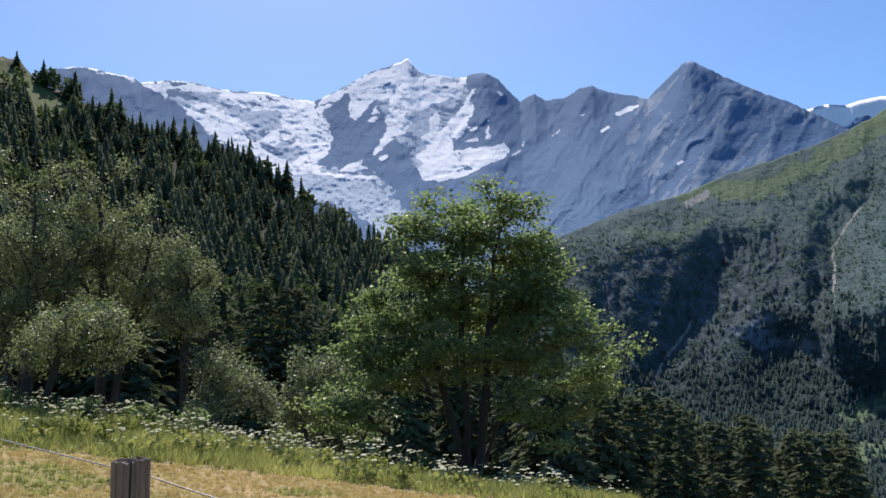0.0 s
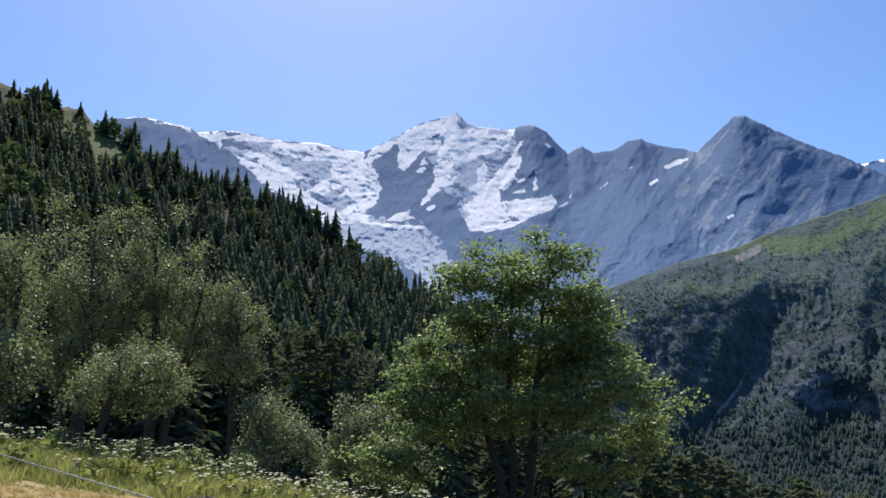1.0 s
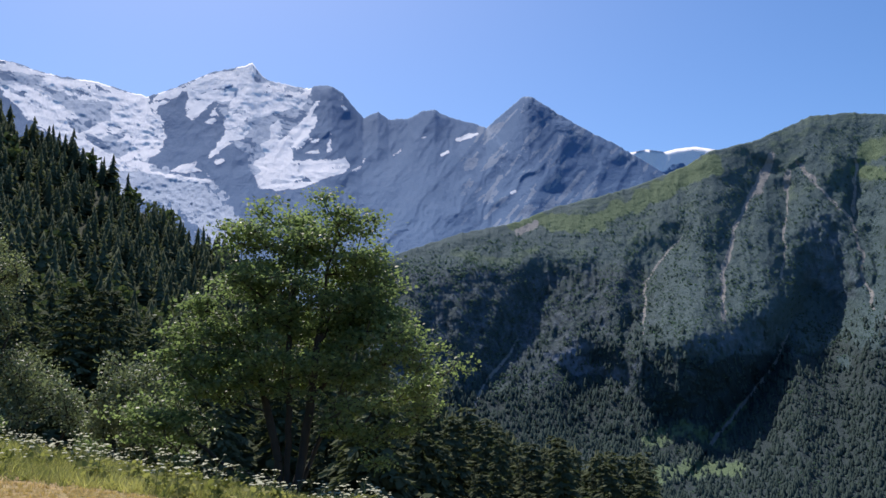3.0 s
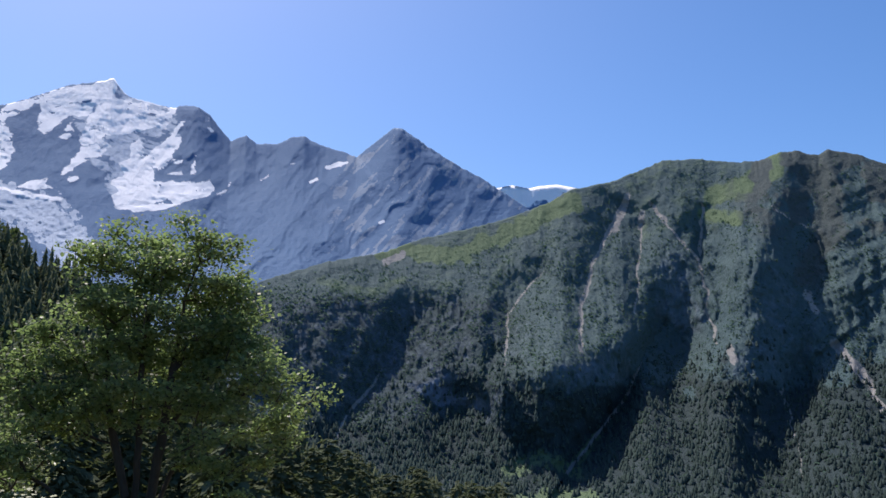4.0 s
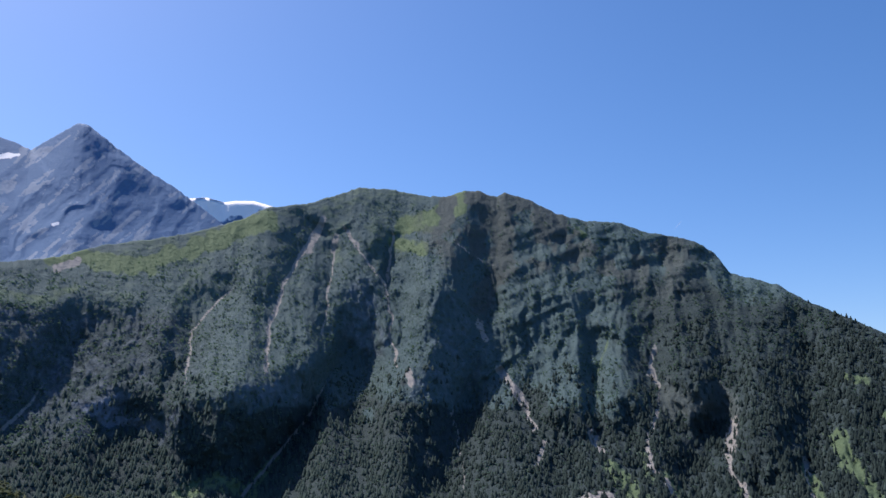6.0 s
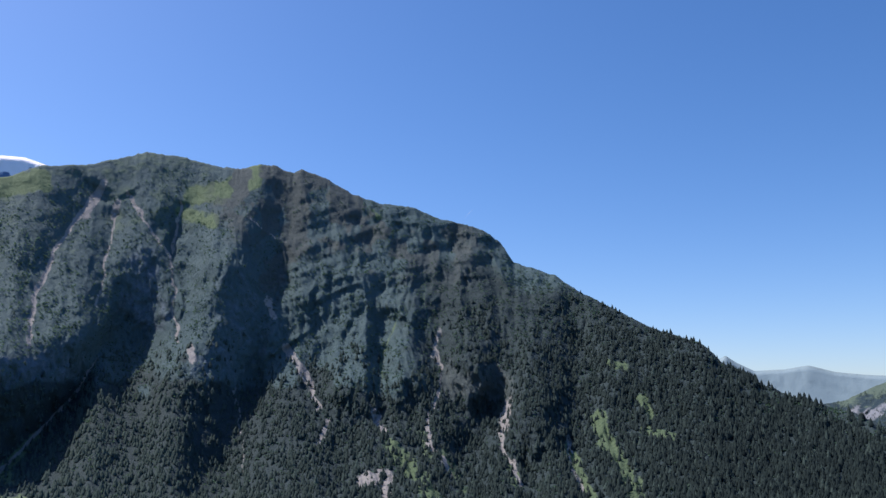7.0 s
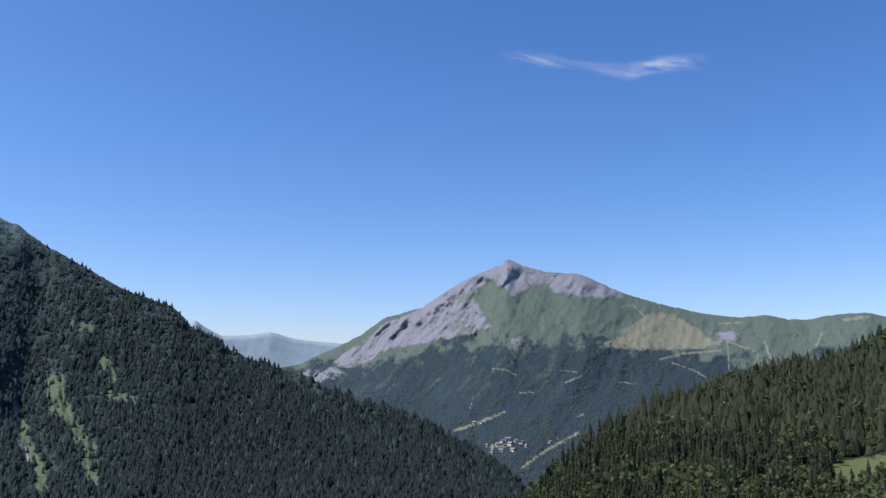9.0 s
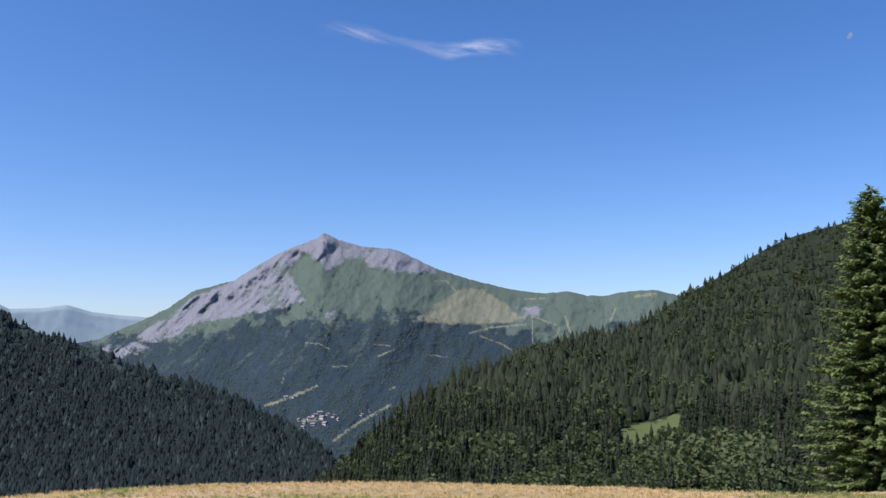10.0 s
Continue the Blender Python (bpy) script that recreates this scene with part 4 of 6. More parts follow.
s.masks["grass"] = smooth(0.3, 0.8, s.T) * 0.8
far_hills = s.build("far_hills", M_FAR_HILLS, "low hills closing the far valley, tinted blue for haze", "mountain")

# --- wooded hillside beside the meadow
LEFT_CREST = [(-50, 24.0, 520)] + [(a, e - float(np.interp(a, [-29, -20, -5, 6, 14, 24], [-0.3, 0.3, 1.0, 2.0, 3.2, 4.2])), float(np.interp(a, [-50, -28, -3, 11, 24], [560, 620, 480, 300, 210]))) for a, e in
    [(-28.68, 19.20), (-27.73, 19.32), (-26.40, 18.13), (-25.07, 17.76), (-22.68, 16.93), (-19.87, 16.31), (-17.33, 15.29), (-15.49, 14.81), (-13.24, 14.12), (-10.96, 13.03), (-8.67, 11.51), (-6.37, 10.14), (-3.28, 8.52), (4.32, 3.22), (11.54, -2.77), (14.35, -4.03), (17.74, -5.49), (21.67, -6.52), (23.52, -7.33)]] + [(26, -12, 180)]
L = Slope(-50, 25, 0.25, 90, LEFT_CREST, [(-50, -1, 70), (-25, -4, 60), (0, -11, 70), (25, -18, 80)], 1.15, 0.3, 1.0, 53)
L.relief += L.fade() * 14 * (fbm(L.A / 5, L.E / 4, 4, 55) - 0.5)
L.patch("grass", [(-28.6, 18.6), (-27.2, 18.0), (-25.6, 16.7)], 0.6, 1.0, 56, 2)
L.patch("gap", [(-28.8, 17.6), (-27.4, 17.0), (-26.0, 15.9)], 0.55, 1.0, 56, 2)
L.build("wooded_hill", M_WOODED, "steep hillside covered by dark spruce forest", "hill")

# --- wooded hillside at the valley's mouth
RIGHT_CREST = [(92, -13.0, 380)] + [(a, e - float(np.interp(a, [100, 118, 128], [0.9, 0.1, -0.5])), float(np.interp(a, [92, 100, 115, 131, 150], [420, 640, 1150, 1600, 1800]))) for a, e in
    [(95.78, -9.06), (97.25, -7.66), (98.73, -6.16), (101.00, -4.15), (102.52, -2.93), (104.83, -1.73), (107.53, -0.68), (110.99, 0.45), (114.03, 1.19), (116.27, 1.43), (117.76, 1.97), (119.99, 3.36), (122.53, 4.48), (125.02, 5.85), (127.08, 6.65), (130.38, 7.34), (132.53, 7.87)]] + [(150.0, 15.0, 1800)]
RH = Slope(92, 150, 0.25, 80, RIGHT_CREST, [(92, -16, 130), (110, -13, 130), (150, -11, 110)], 1.1, 0.2, 1.0, 57)
RH.relief += RH.fade() * 30 * (fbm(RH.A / 4, RH.E / 3, 4, 58) - 0.5)
RH.patch("grass", [(116.42, -5.67), (118.59, -5.45), (119.68, -4.89)], 0.8, 1.0, 59, 2)
RH.patch("grass", [(113.28, -6.44), (114.40, -5.88)], 0.35, 1.0, 59, 2)
RH.patch("grass", [(122.90, -2.87), (123.78, -2.33)], 0.35, 1.0, 59, 2)
RH.patch("gap", [(116.57, -6.56), (119.28, -5.97)], 0.7, 1.0, 59, 2)
RH.patch("gap", [(122.87, -3.59), (123.75, -3.04)], 0.3, 1.0, 59, 2)
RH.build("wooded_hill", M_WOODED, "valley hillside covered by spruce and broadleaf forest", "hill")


# ---------------------------------------------------------------- forests
def spruce_template(tiers, points, seed, slim=0.2, ragged=0.25):
    """A conifer one unit high: stacked drooping stars round a thin stem."""
    r = np.random.default_rng(seed)
    v, f = [], []
    for k in range(tiers):
        z = 0.06 + 0.86 * (k / tiers) ** 0.92
        rad = slim * (1 - 0.93 * (k / tiers)) * r.uniform(1 - ragged, 1 + ragged * 0.6)
        h = 1.75 / tiers * (1 - 0.25 * k / tiers)
        b = len(v)
        ox, oy = r.normal(0, 0.008, 2)
        v.append((ox, oy, min(1.0, z + h)))
        n = 2 * points
        turn = r.random() * 6.28
        for i in range(n):
            long = (1.0 if i % 2 == 0 else 0.68) * r.uniform(0.75, 1.15)
            a = turn + i * 2 * math.pi / n
            v.append((ox + rad * long * math.cos(a), oy + rad * long * math.sin(a), z - (0.035 if i % 2 == 0 else -0.01) * r.uniform(0.4, 1.6)))
        f += [(b, b + 1 + i, b + 1 + (i + 1) % n) for i in range(n)]
    v[-1 - 2 * points] = (0, 0, 1.0)
    return np.array(v), np.array(f)


def spray_template(whorls, arms, sprays, seed, slim=0.2):
    """A conifer one unit high seen from nearby: a stem and whorls of drooping arms, each set with flat sprays of needles."""
    r = np.random.default_rng(seed)
    v = [(0.012, 0, 0), (-0.006, 0.01, 0), (-0.006, -0.01, 0), (0, 0, 1)]
    f = [(0, 1, 3), (1, 2, 3), (2, 0, 3)]
    for w in range(whorls):
        q = (w + 0.5) / whorls
        turn = r.random() * 6.28
        n = max(4, int(arms * (1 - 0.4 * q)))
        for k in range(n):
            a = turn + k * 6.283 / n + r.normal(0, 0.2)
            out, side = np.array([math.cos(a), math.sin(a), 0]), np.array([-math.sin(a), math.cos(a), 0])
            long = slim * (1 - q) ** 0.8 * r.uniform(0.7, 1.15) + 0.015
            z = 0.06 + 0.93 * q + r.normal(0, 0.3) / whorls
            for j in range(1, sprays + 1):
                u = j / sprays
                o = out * long * u * 0.9 + np.array([0, 0, z + long * ((0.5 * q - 0.2) * u - 0.35 * u * u)])
                for e in (-1, 1, 0) if j < sprays else (-0.5, 0.5, 0):
                    d = out * r.uniform(0.35, 0.8) + side * e * r.uniform(0.5, 1.0) + np.array([0, 0, r.normal(-0.45, 0.25)])
                    d *= (0.55 * long / sprays + 0.014) * r.uniform(0.8, 1.6) / np.linalg.norm(d)
                    t = np.cross(d, np.array([0, 0, 1.0]) + r.normal(0, 0.4, 3))
                    t *= 0.36 * np.linalg.norm(d) / np.linalg.norm(t)
                    b = len(v)
                    v += [tuple(o - 0.3 * d), tuple(o + 0.5 * d + t), tuple(o + 1.2 * d), tuple(o + 0.5 * d - t)]
                    f += [(b, b + 1, b + 2), (b, b + 2, b + 3)]
    return np.array(v), np.array(f)


def fused(a, b):
    return np.concatenate([a[0], b[0]]), np.concatenate([a[1], b[1] + len(a[0])])


def clump_template(count, seed, wide=0.36, size=0.13):
    """A broadleaf tree one unit high: leaf clumps on an uneven crown over a short stem."""
    r = np.random.default_rng(seed)
    d = r.normal(size=(count, 3))
    d /= np.linalg.norm(d, axis=1)[:, None]
    lobes = 1 + 0.25 * np.sin(3 * np.arctan2(d[:, 1], d[:, 0]) + seed) * (1 - d[:, 2] ** 2)
    c = d * (r.uniform(0.55, 1.0, count) * lobes)[:, None] * np.array([wide, wide, 0.46]) + np.array([0, 0, 0.54])
    a, b = r.normal(size=(count, 3)), r.normal(size=(count, 3))
    a = a / np.linalg.norm(a, axis=1)[:, None] * size * r.uniform(0.6, 1.3, (count, 1))
    b = np.cross(a, b)
    b = b / np.linalg.norm(b, axis=1)[:, None] * size * r.uniform(0.5, 1.0, (count, 1))
    v = np.stack([c - a, c + b, c + a, c - b], 1).reshape(-1, 3)
    i = np.arange(count)[:, None] * 4
    f = np.concatenate([i + np.array([[0, 1, 2]]), i + np.array([[0, 2, 3]])])
    return v, f


def forest(name, place, height, templates, choice, material_, label, category, wide=1.0, tint=None):
    n = len(place)
    size = np.stack([height * wide * rng.uniform(0.8, 1.25, n)] * 2 + [height], -1)
    v, f, tree = repeat_template(templates, choice, place - np.array([0, 0, 0.3]), size, rng.random(n) * 6.28)
    tint = rng.random(n) ** 1.6 if tint is None else tint
    me = mesh_of(name, v, f, False, {"tint": tint[tree]})
    return tagged(joined(name, me, material_), label, category, kind="stuff")


SPRUCE_NEAR = [fused(spruce_template(14, 6, 120 + i, 0.9 * u, 0.25), spray_template(10, 5, 3, i, u)) for i, u in enumerate((0.17, 0.19, 0.22, 0.18, 0.24))]
SPRUCE_BESIDE = [spray_template(24, 8, 5, 15 + i, u) for i, u in enumerate((0.17, 0.21))]
SPRUCE_CLOSE = [fused(spruce_template(17, 7, 110 + i, 0.8 * u, 0.2), spray_template(17, 7, 3, 10 + i, u)) for i, u in enumerate((0.17, 0.2, 0.23))]
SPRUCE_MID = [spruce_template(13, 5, 20 + i, u, 0.3) for i, u in enumerate((0.19, 0.22, 0.26, 0.21))]
SPRUCE_FAR = [spruce_template(2, 3, 40 + i, u, 0.35) for i, u in enumerate((0.22, 0.26, 0.3))]
SPRUCE_TINY = [spruce_template(1, 3, 50 + i, 0.3) for i in range(3)]
BROAD_BESIDE = [clump_template(720, 55 + i, 0.36, 0.038) for i in range(3)]
BROAD_CLOSE = [clump_template(400, 65 + i, 0.36, 0.048) for i in range(3)]
BROAD_NEAR = [clump_template(210, 60 + i, 0.36, 0.075) for i in range(4)]
BROAD_FAR = [clump_template(60, 70 + i, 0.36, 0.12) for i in range(4)]
SHRUB_FAR = [clump_template(3, 80 + i, 0.5, 0.42) for i in range(5)]


# slope of the line of sight over the meadow's brow
BROW_AZ = np.arange(-60.0, 151.0, 3.0)
_r = np.linspace(3, 40, 75)[:, None]
BROW = ((ground_height(_r * np.sin(np.radians(BROW_AZ)), _r * np.cos(np.radians(BROW_AZ))) - EYE) / _r).max(0) - 0.02


def wood_on(slope, count, density, tall, broad_share, label, tone=1.0, leafy_light=0.3, haze_tint=0.0):
    q, a, e = slope.scatter(density, count)
    dist = np.linalg.norm(q[:, :2], axis=1)
    seen = (dist > 85) & (q[:, 2] + 1.25 * tall > EYE + dist * np.interp(a, BROW_AZ, BROW))
    q, a = q[seen], a[seen]
    dist = np.linalg.norm(q[:, :2], axis=1)
    a_mean = float(a.mean())
    tint = np.clip(rng.random(len(q)) ** 2 * 0.9 + 1.1 * (fbm(q[:, 0] / 25, q[:, 1] / 25, 3, 91) - 0.42), 0, 1)
    tint = haze_tint + tone * tint
    h = tall * (0.4 + 0.85 * rng.random(len(q)) ** 0.8) * (np.interp(dist, [100, 300, 700, 1100, 1500], [0.36, 0.62, 0.85, 0.66, 0.5]) if a_mean > 60 else np.interp(dist, [60, 160, 500], [0.75, 1.0, 0.85]))
    leafy = (dist > np.where(a_mean > 60, 90, 150)) & (rng.random(len(q)) < (broad_share + np.where(a_mean > 60, 1.3, 0.0) * smooth(480, 200, dist)) * smooth(0.35, 0.7, fbm(q[:, 0] / 50, q[:, 1] / 50, 3, 92)) * 1.8)
    grove = (a > 119) & (a < 125) & (dist > 250) & (dist < 480)
    leafy |= grove & (rng.random(len(q)) < 0.7)
    tint = tint + 0.3 * grove
    h = h * np.where(grove & leafy, 1.5, 1.0)
    near = dist < 240
    full = 1.0 if a_mean > 60 else 1.3
    for part_name, sel, temps, mat, word, wide in (("spruce_forest", ~leafy & (dist < 115), SPRUCE_BESIDE, M_SPRUCE, "dark spruces", full), ("spruce_forest", ~leafy & (dist >= 115) & (dist < 170), SPRUCE_CLOSE, M_SPRUCE, "dark spruces", full), ("spruce_forest", ~leafy & near & (dist >= 170), SPRUCE_NEAR, M_SPRUCE, "dark spruces", full), ("spruce_forest", ~leafy & ~near & (dist < 700), SPRUCE_MID, M_SPRUCE, "dark spruces", full), ("spruce_forest", ~leafy & (dist >= 700), SPRUCE_FAR, M_SPRUCE, "dark spruces", full),
                                           ("broadleaf_wood", leafy & (dist < 190), BROAD_BESIDE, M_BROAD, "broadleaf trees", 1.0), ("broadleaf_wood", leafy & (dist >= 190) & (dist < 300), BROAD_CLOSE, M_BROAD, "broadleaf trees", 1.0), ("broadleaf_wood", leafy & (dist >= 300) & (dist < 450), BROAD_NEAR, M_BROAD, "broadleaf trees", 1.0), ("broadleaf_wood", leafy & (dist >= 450), BROAD_FAR, M_BROAD, "broadleaf trees", 1.0)):
        if sel.sum():
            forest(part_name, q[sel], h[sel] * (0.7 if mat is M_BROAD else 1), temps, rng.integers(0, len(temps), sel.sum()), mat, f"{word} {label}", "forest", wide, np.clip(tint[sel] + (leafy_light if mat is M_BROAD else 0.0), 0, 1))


woods = (1 - J.mask("grass")) * (1 - J.mask("field")) * (1 - J.mask("scree"))
q, a, e = J.scatter(woods * smooth(0.3, 0.5, fbm(J.A * 1.5, J.E * 2.5, 3, 99)), 42000)
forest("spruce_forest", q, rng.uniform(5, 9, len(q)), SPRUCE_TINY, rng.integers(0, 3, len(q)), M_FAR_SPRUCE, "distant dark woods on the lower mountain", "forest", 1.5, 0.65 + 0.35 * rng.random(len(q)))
near_dense = np.ones_like(L.D) * (1 - 0.97 * L.masks["grass"]) * (1 - 0.85 * L.masks["gap"]) * np.clip((L.D / 480) ** 1.4, 0.05, 1)
# The raised last value lightens this hillside's trees in place of haze.
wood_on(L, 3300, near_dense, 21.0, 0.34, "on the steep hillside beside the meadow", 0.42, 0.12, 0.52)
wood_on(RH, 10500, (1 - RH.masks["grass"]) * (1 - 0.85 * RH.masks["gap"]) * np.clip((RH.D / 900) ** 1.4, 0.04, 1), 24.0, 0.3, "on the hillside at the valley mouth", 0.2, 0.42, 0.0)
bare = (1 - 0.6 * smooth(0.4, 0.7, g.steep)) * (1 - g.mask("scree")) * (1 - g.mask("grass")) * (1 - 0.92 * g.mask("turf")) * (1 - 0.9 * g.mask("rock"))
clumps = 0.5 + 0.5 * smooth(0.36, 0.52, fbm(g.A * 0.9, g.E * 1.4, 4, 90, 0.6))
q, a, e = g.scatter((0.15 + 0.85 * low) * bare * smooth(0.05, 0.3, low) * np.maximum(clumps, smooth(60, 75, g.A)), 45000)
# Tint is palest at low azimuths, where haze is put into the needles.
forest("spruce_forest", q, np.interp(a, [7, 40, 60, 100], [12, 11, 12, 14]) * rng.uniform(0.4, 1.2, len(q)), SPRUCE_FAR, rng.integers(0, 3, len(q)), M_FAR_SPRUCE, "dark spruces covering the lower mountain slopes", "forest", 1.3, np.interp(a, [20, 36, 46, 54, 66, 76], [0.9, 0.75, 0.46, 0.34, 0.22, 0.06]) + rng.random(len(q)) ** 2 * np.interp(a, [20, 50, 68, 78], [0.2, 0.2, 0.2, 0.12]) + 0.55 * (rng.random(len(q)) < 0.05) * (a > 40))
q, a, e = g.scatter(smooth(0.995, 0.9 + 0.09 * smooth(36, 44, g.A), g.T) * bare * (1 - 0.75 * low) * (0.25 + 0.75 * smooth(0.4, 0.6, fbm(g.A * 1.2, g.E * 1.2, 4, 94))), 42000)
# Scrub paler at low azimuths too, tinted for the same haze.
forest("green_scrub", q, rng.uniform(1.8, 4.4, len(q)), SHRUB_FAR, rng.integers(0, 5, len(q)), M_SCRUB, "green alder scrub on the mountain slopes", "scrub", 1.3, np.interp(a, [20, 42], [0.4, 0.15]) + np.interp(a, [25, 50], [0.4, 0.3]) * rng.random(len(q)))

# --- woods and a village on the valley floor
a = np.radians(rng.uniform(84, 102, 2600))
r = rng.uniform(900, 2600, 2600)
q = np.stack([r * np.sin(a), r * np.cos(a)], -1)
q = np.concatenate([q, ground_height(q[:, 0], q[:, 1])[:, None]], 1)
q = q[fbm(q[:, 0] / 160, q[:, 1] / 160, 3, 110) > 0.46]
forest("spruce_forest", q, rng.uniform(8, 16, len(q)), SPRUCE_FAR, rng.integers(0, 3, len(q)), M_FAR_SPRUCE, "scattered woods on the valley floor", "forest", 1.3, 0.3 + 0.4 * rng.random(len(q)))

# ---------------------------------------------------------------- trees by the meadow
def tube(path_v, path_f, a, b, ra, rb, sides=6):
    """A tapered piece of stem from a to b, added to lists of vertices and faces."""
    a, b = Vector(a), Vector(b)
    d = (b - a).normalized()
    u = d.orthogonal().normalized()
    w = d.cross(u)
    base = len(path_v)
    for p, r in ((a, ra), (b, rb)):
        for i in range(sides):
            t = i * 2 * math.pi / sides
            path_v.append(tuple(p + (u * math.cos(t) + w * math.sin(t)) * r))
    path_f.extend((base + i, base + (i + 1) % sides, base + sides + (i + 1) % sides, base + sides + i) for i in range(sides))


LEAF_SHAPES = {
    "maple": np.array([(0, 0, 0), (0.35, 0.05, 0.02), (0.5, 0.45, -0.06), (0, 1.0, -0.12), (-0.5, 0.45, -0.06), (-0.35, 0.05, 0.02)]),
    "oval": np.array([(0, 0, 0), (0.3, 0.45, 0.05), (0, 1.0, -0.08), (-0.3, 0.45, 0.05)]),
}


def leaves(centres, each, spread, size, shape, r, flat=0.5, high=0.55):
    """Leaf vertices, faces and tints in clusters round the centres."""
    n = len(centres) * each
    k = np.repeat(np.arange(len(centres)), each)
    p = centres[k] + r.normal(size=(n, 3)) * np.array([spread, spread, spread * high])
    form = LEAF_SHAPES[shape]
    up = r.normal(size=(n, 3)) * flat + np.array([0, 0, 1.0])
    up /= np.linalg.norm(up, axis=1)[:, None]
    out = r.normal(size=(n, 3))
    out -= (out * up).sum(1)[:, None] * up
    out /= np.linalg.norm(out, axis=1)[:, None]
    out[:, 2] -= 0.35
    out /= np.linalg.norm(out, axis=1)[:, None]
    side = np.cross(out, up)
    s = size * r.uniform(0.6, 1.25, n)[:, None, None]
    v = p[:, None] + s * (form[None, :, :1] * side[:, None] + form[None, :, 1:2] * out[:, None] + form[None, :, 2:] * up[:, None])
    m = len(form)
    f = np.array([(0, i, i + 1) for i in range(1, m - 1)])
    f = f[None] + (np.arange(n) * m)[:, None, None]
    tint = np.clip((r.random(len(centres)) * 0.7)[k] + r.random(n) * 0.3, 0, 1)
    return v.reshape(-1, 3), f.reshape(-1, 3), np.repeat(tint, m)


def grown_skeleton(stems, tips, r, step=0.35, limit=0.75):
    """Nodes (place, parent) of stems and of limbs grown to the tips, each from the best node below it."""
    place, parent = [], []
    for stem in stems:
        last = -1
        for i, p in enumerate(stem):
            if last < 0:
                place.append(np.array(p, float)), parent.append(-1)
                last = len(place) - 1
                continue
            a, b = place[last], np.array(p, float)
            n = max(1, int(np.linalg.norm(b - a) / step))
            for j in range(1, n + 1):
                place.append(a + (b - a) * j / n + r.normal(0, 0.02, 3)), parent.append(last)
                last = len(place) - 1
    order = np.argsort([min(np.linalg.norm(t - p) for p in place[::3]) for t in tips])
    ends = []
    for i in order:
        t = tips[i]
        nodes = np.array(place)
        d = t - nodes
        dist = np.linalg.norm(d, axis=1)
        cost = dist + 1.6 * np.maximum(0, limit * dist - d[:, 2] - 0.15 * dist) * 0.6
        last = int(np.argmin(cost))
        a = nodes[last]
        n = max(1, int(dist[last] / step))
        bow = np.array([0, 0, 0.10 * dist[last]])
        for j in range(1, n + 1):
            s_ = j / n
            place.append(a + (t - a) * s_ - bow * math.sin(math.pi * s_) + r.normal(0, 0.03, 3) * (j < n)), parent.append(last)
            last = len(place) - 1
        ends.append(last)
    return place, parent, ends


def crown_tips(lobes, count, r, shell=0.45):
    """Places spread through overlapping lobes (x, y, z, rx, ry, rz), more of them towards the outside."""
    lobes = np.array(lobes, float)
    vol = (lobes[:, 3] * lobes[:, 4] * lobes[:, 5]) ** 0.8
    k = r.choice(len(lobes), count, p=vol / vol.sum())
    d = r.normal(size=(count, 3))
    d /= np.linalg.norm(d, axis=1)[:, None]
    rad = shell + (1 - shell) * r.random(count) ** 0.6
    return lobes[k, :3] + d * rad[:, None] * lobes[k, 3:]


def airy(tips, gap, r, size=0.8):
    """The tips that are left when a share of the crown is open to the sky in uneven holes."""
    turn = r.random() * 50
    n = 0.5 * vnoise(tips[:, 0] / size + turn, tips[:, 2] / size + 0.6 * tips[:, 1], 7) + 0.5 * vnoise(tips[:, 1] / size - turn, tips[:, 2] / size - 0.5 * tips[:, 0], 8)
    return tips[n > np.quantile(n, gap)]


def pads(tips, each, wide, r):
    """Flat layers of twigs: round each tip a level pad of further tips, drooping to its rim."""
    k = np.repeat(np.arange(len(tips)), each)
    a, q = r.random(len(k)) * 6.283, np.sqrt(r.random(len(k)))
    w = wide * r.uniform(0.6, 1.25, len(tips))[k]
    return tips[k] + np.stack([np.cos(a) * q * w, np.sin(a) * q * w, r.normal(0, 0.07, len(k)) - 0.16 * w * q * q], -1)


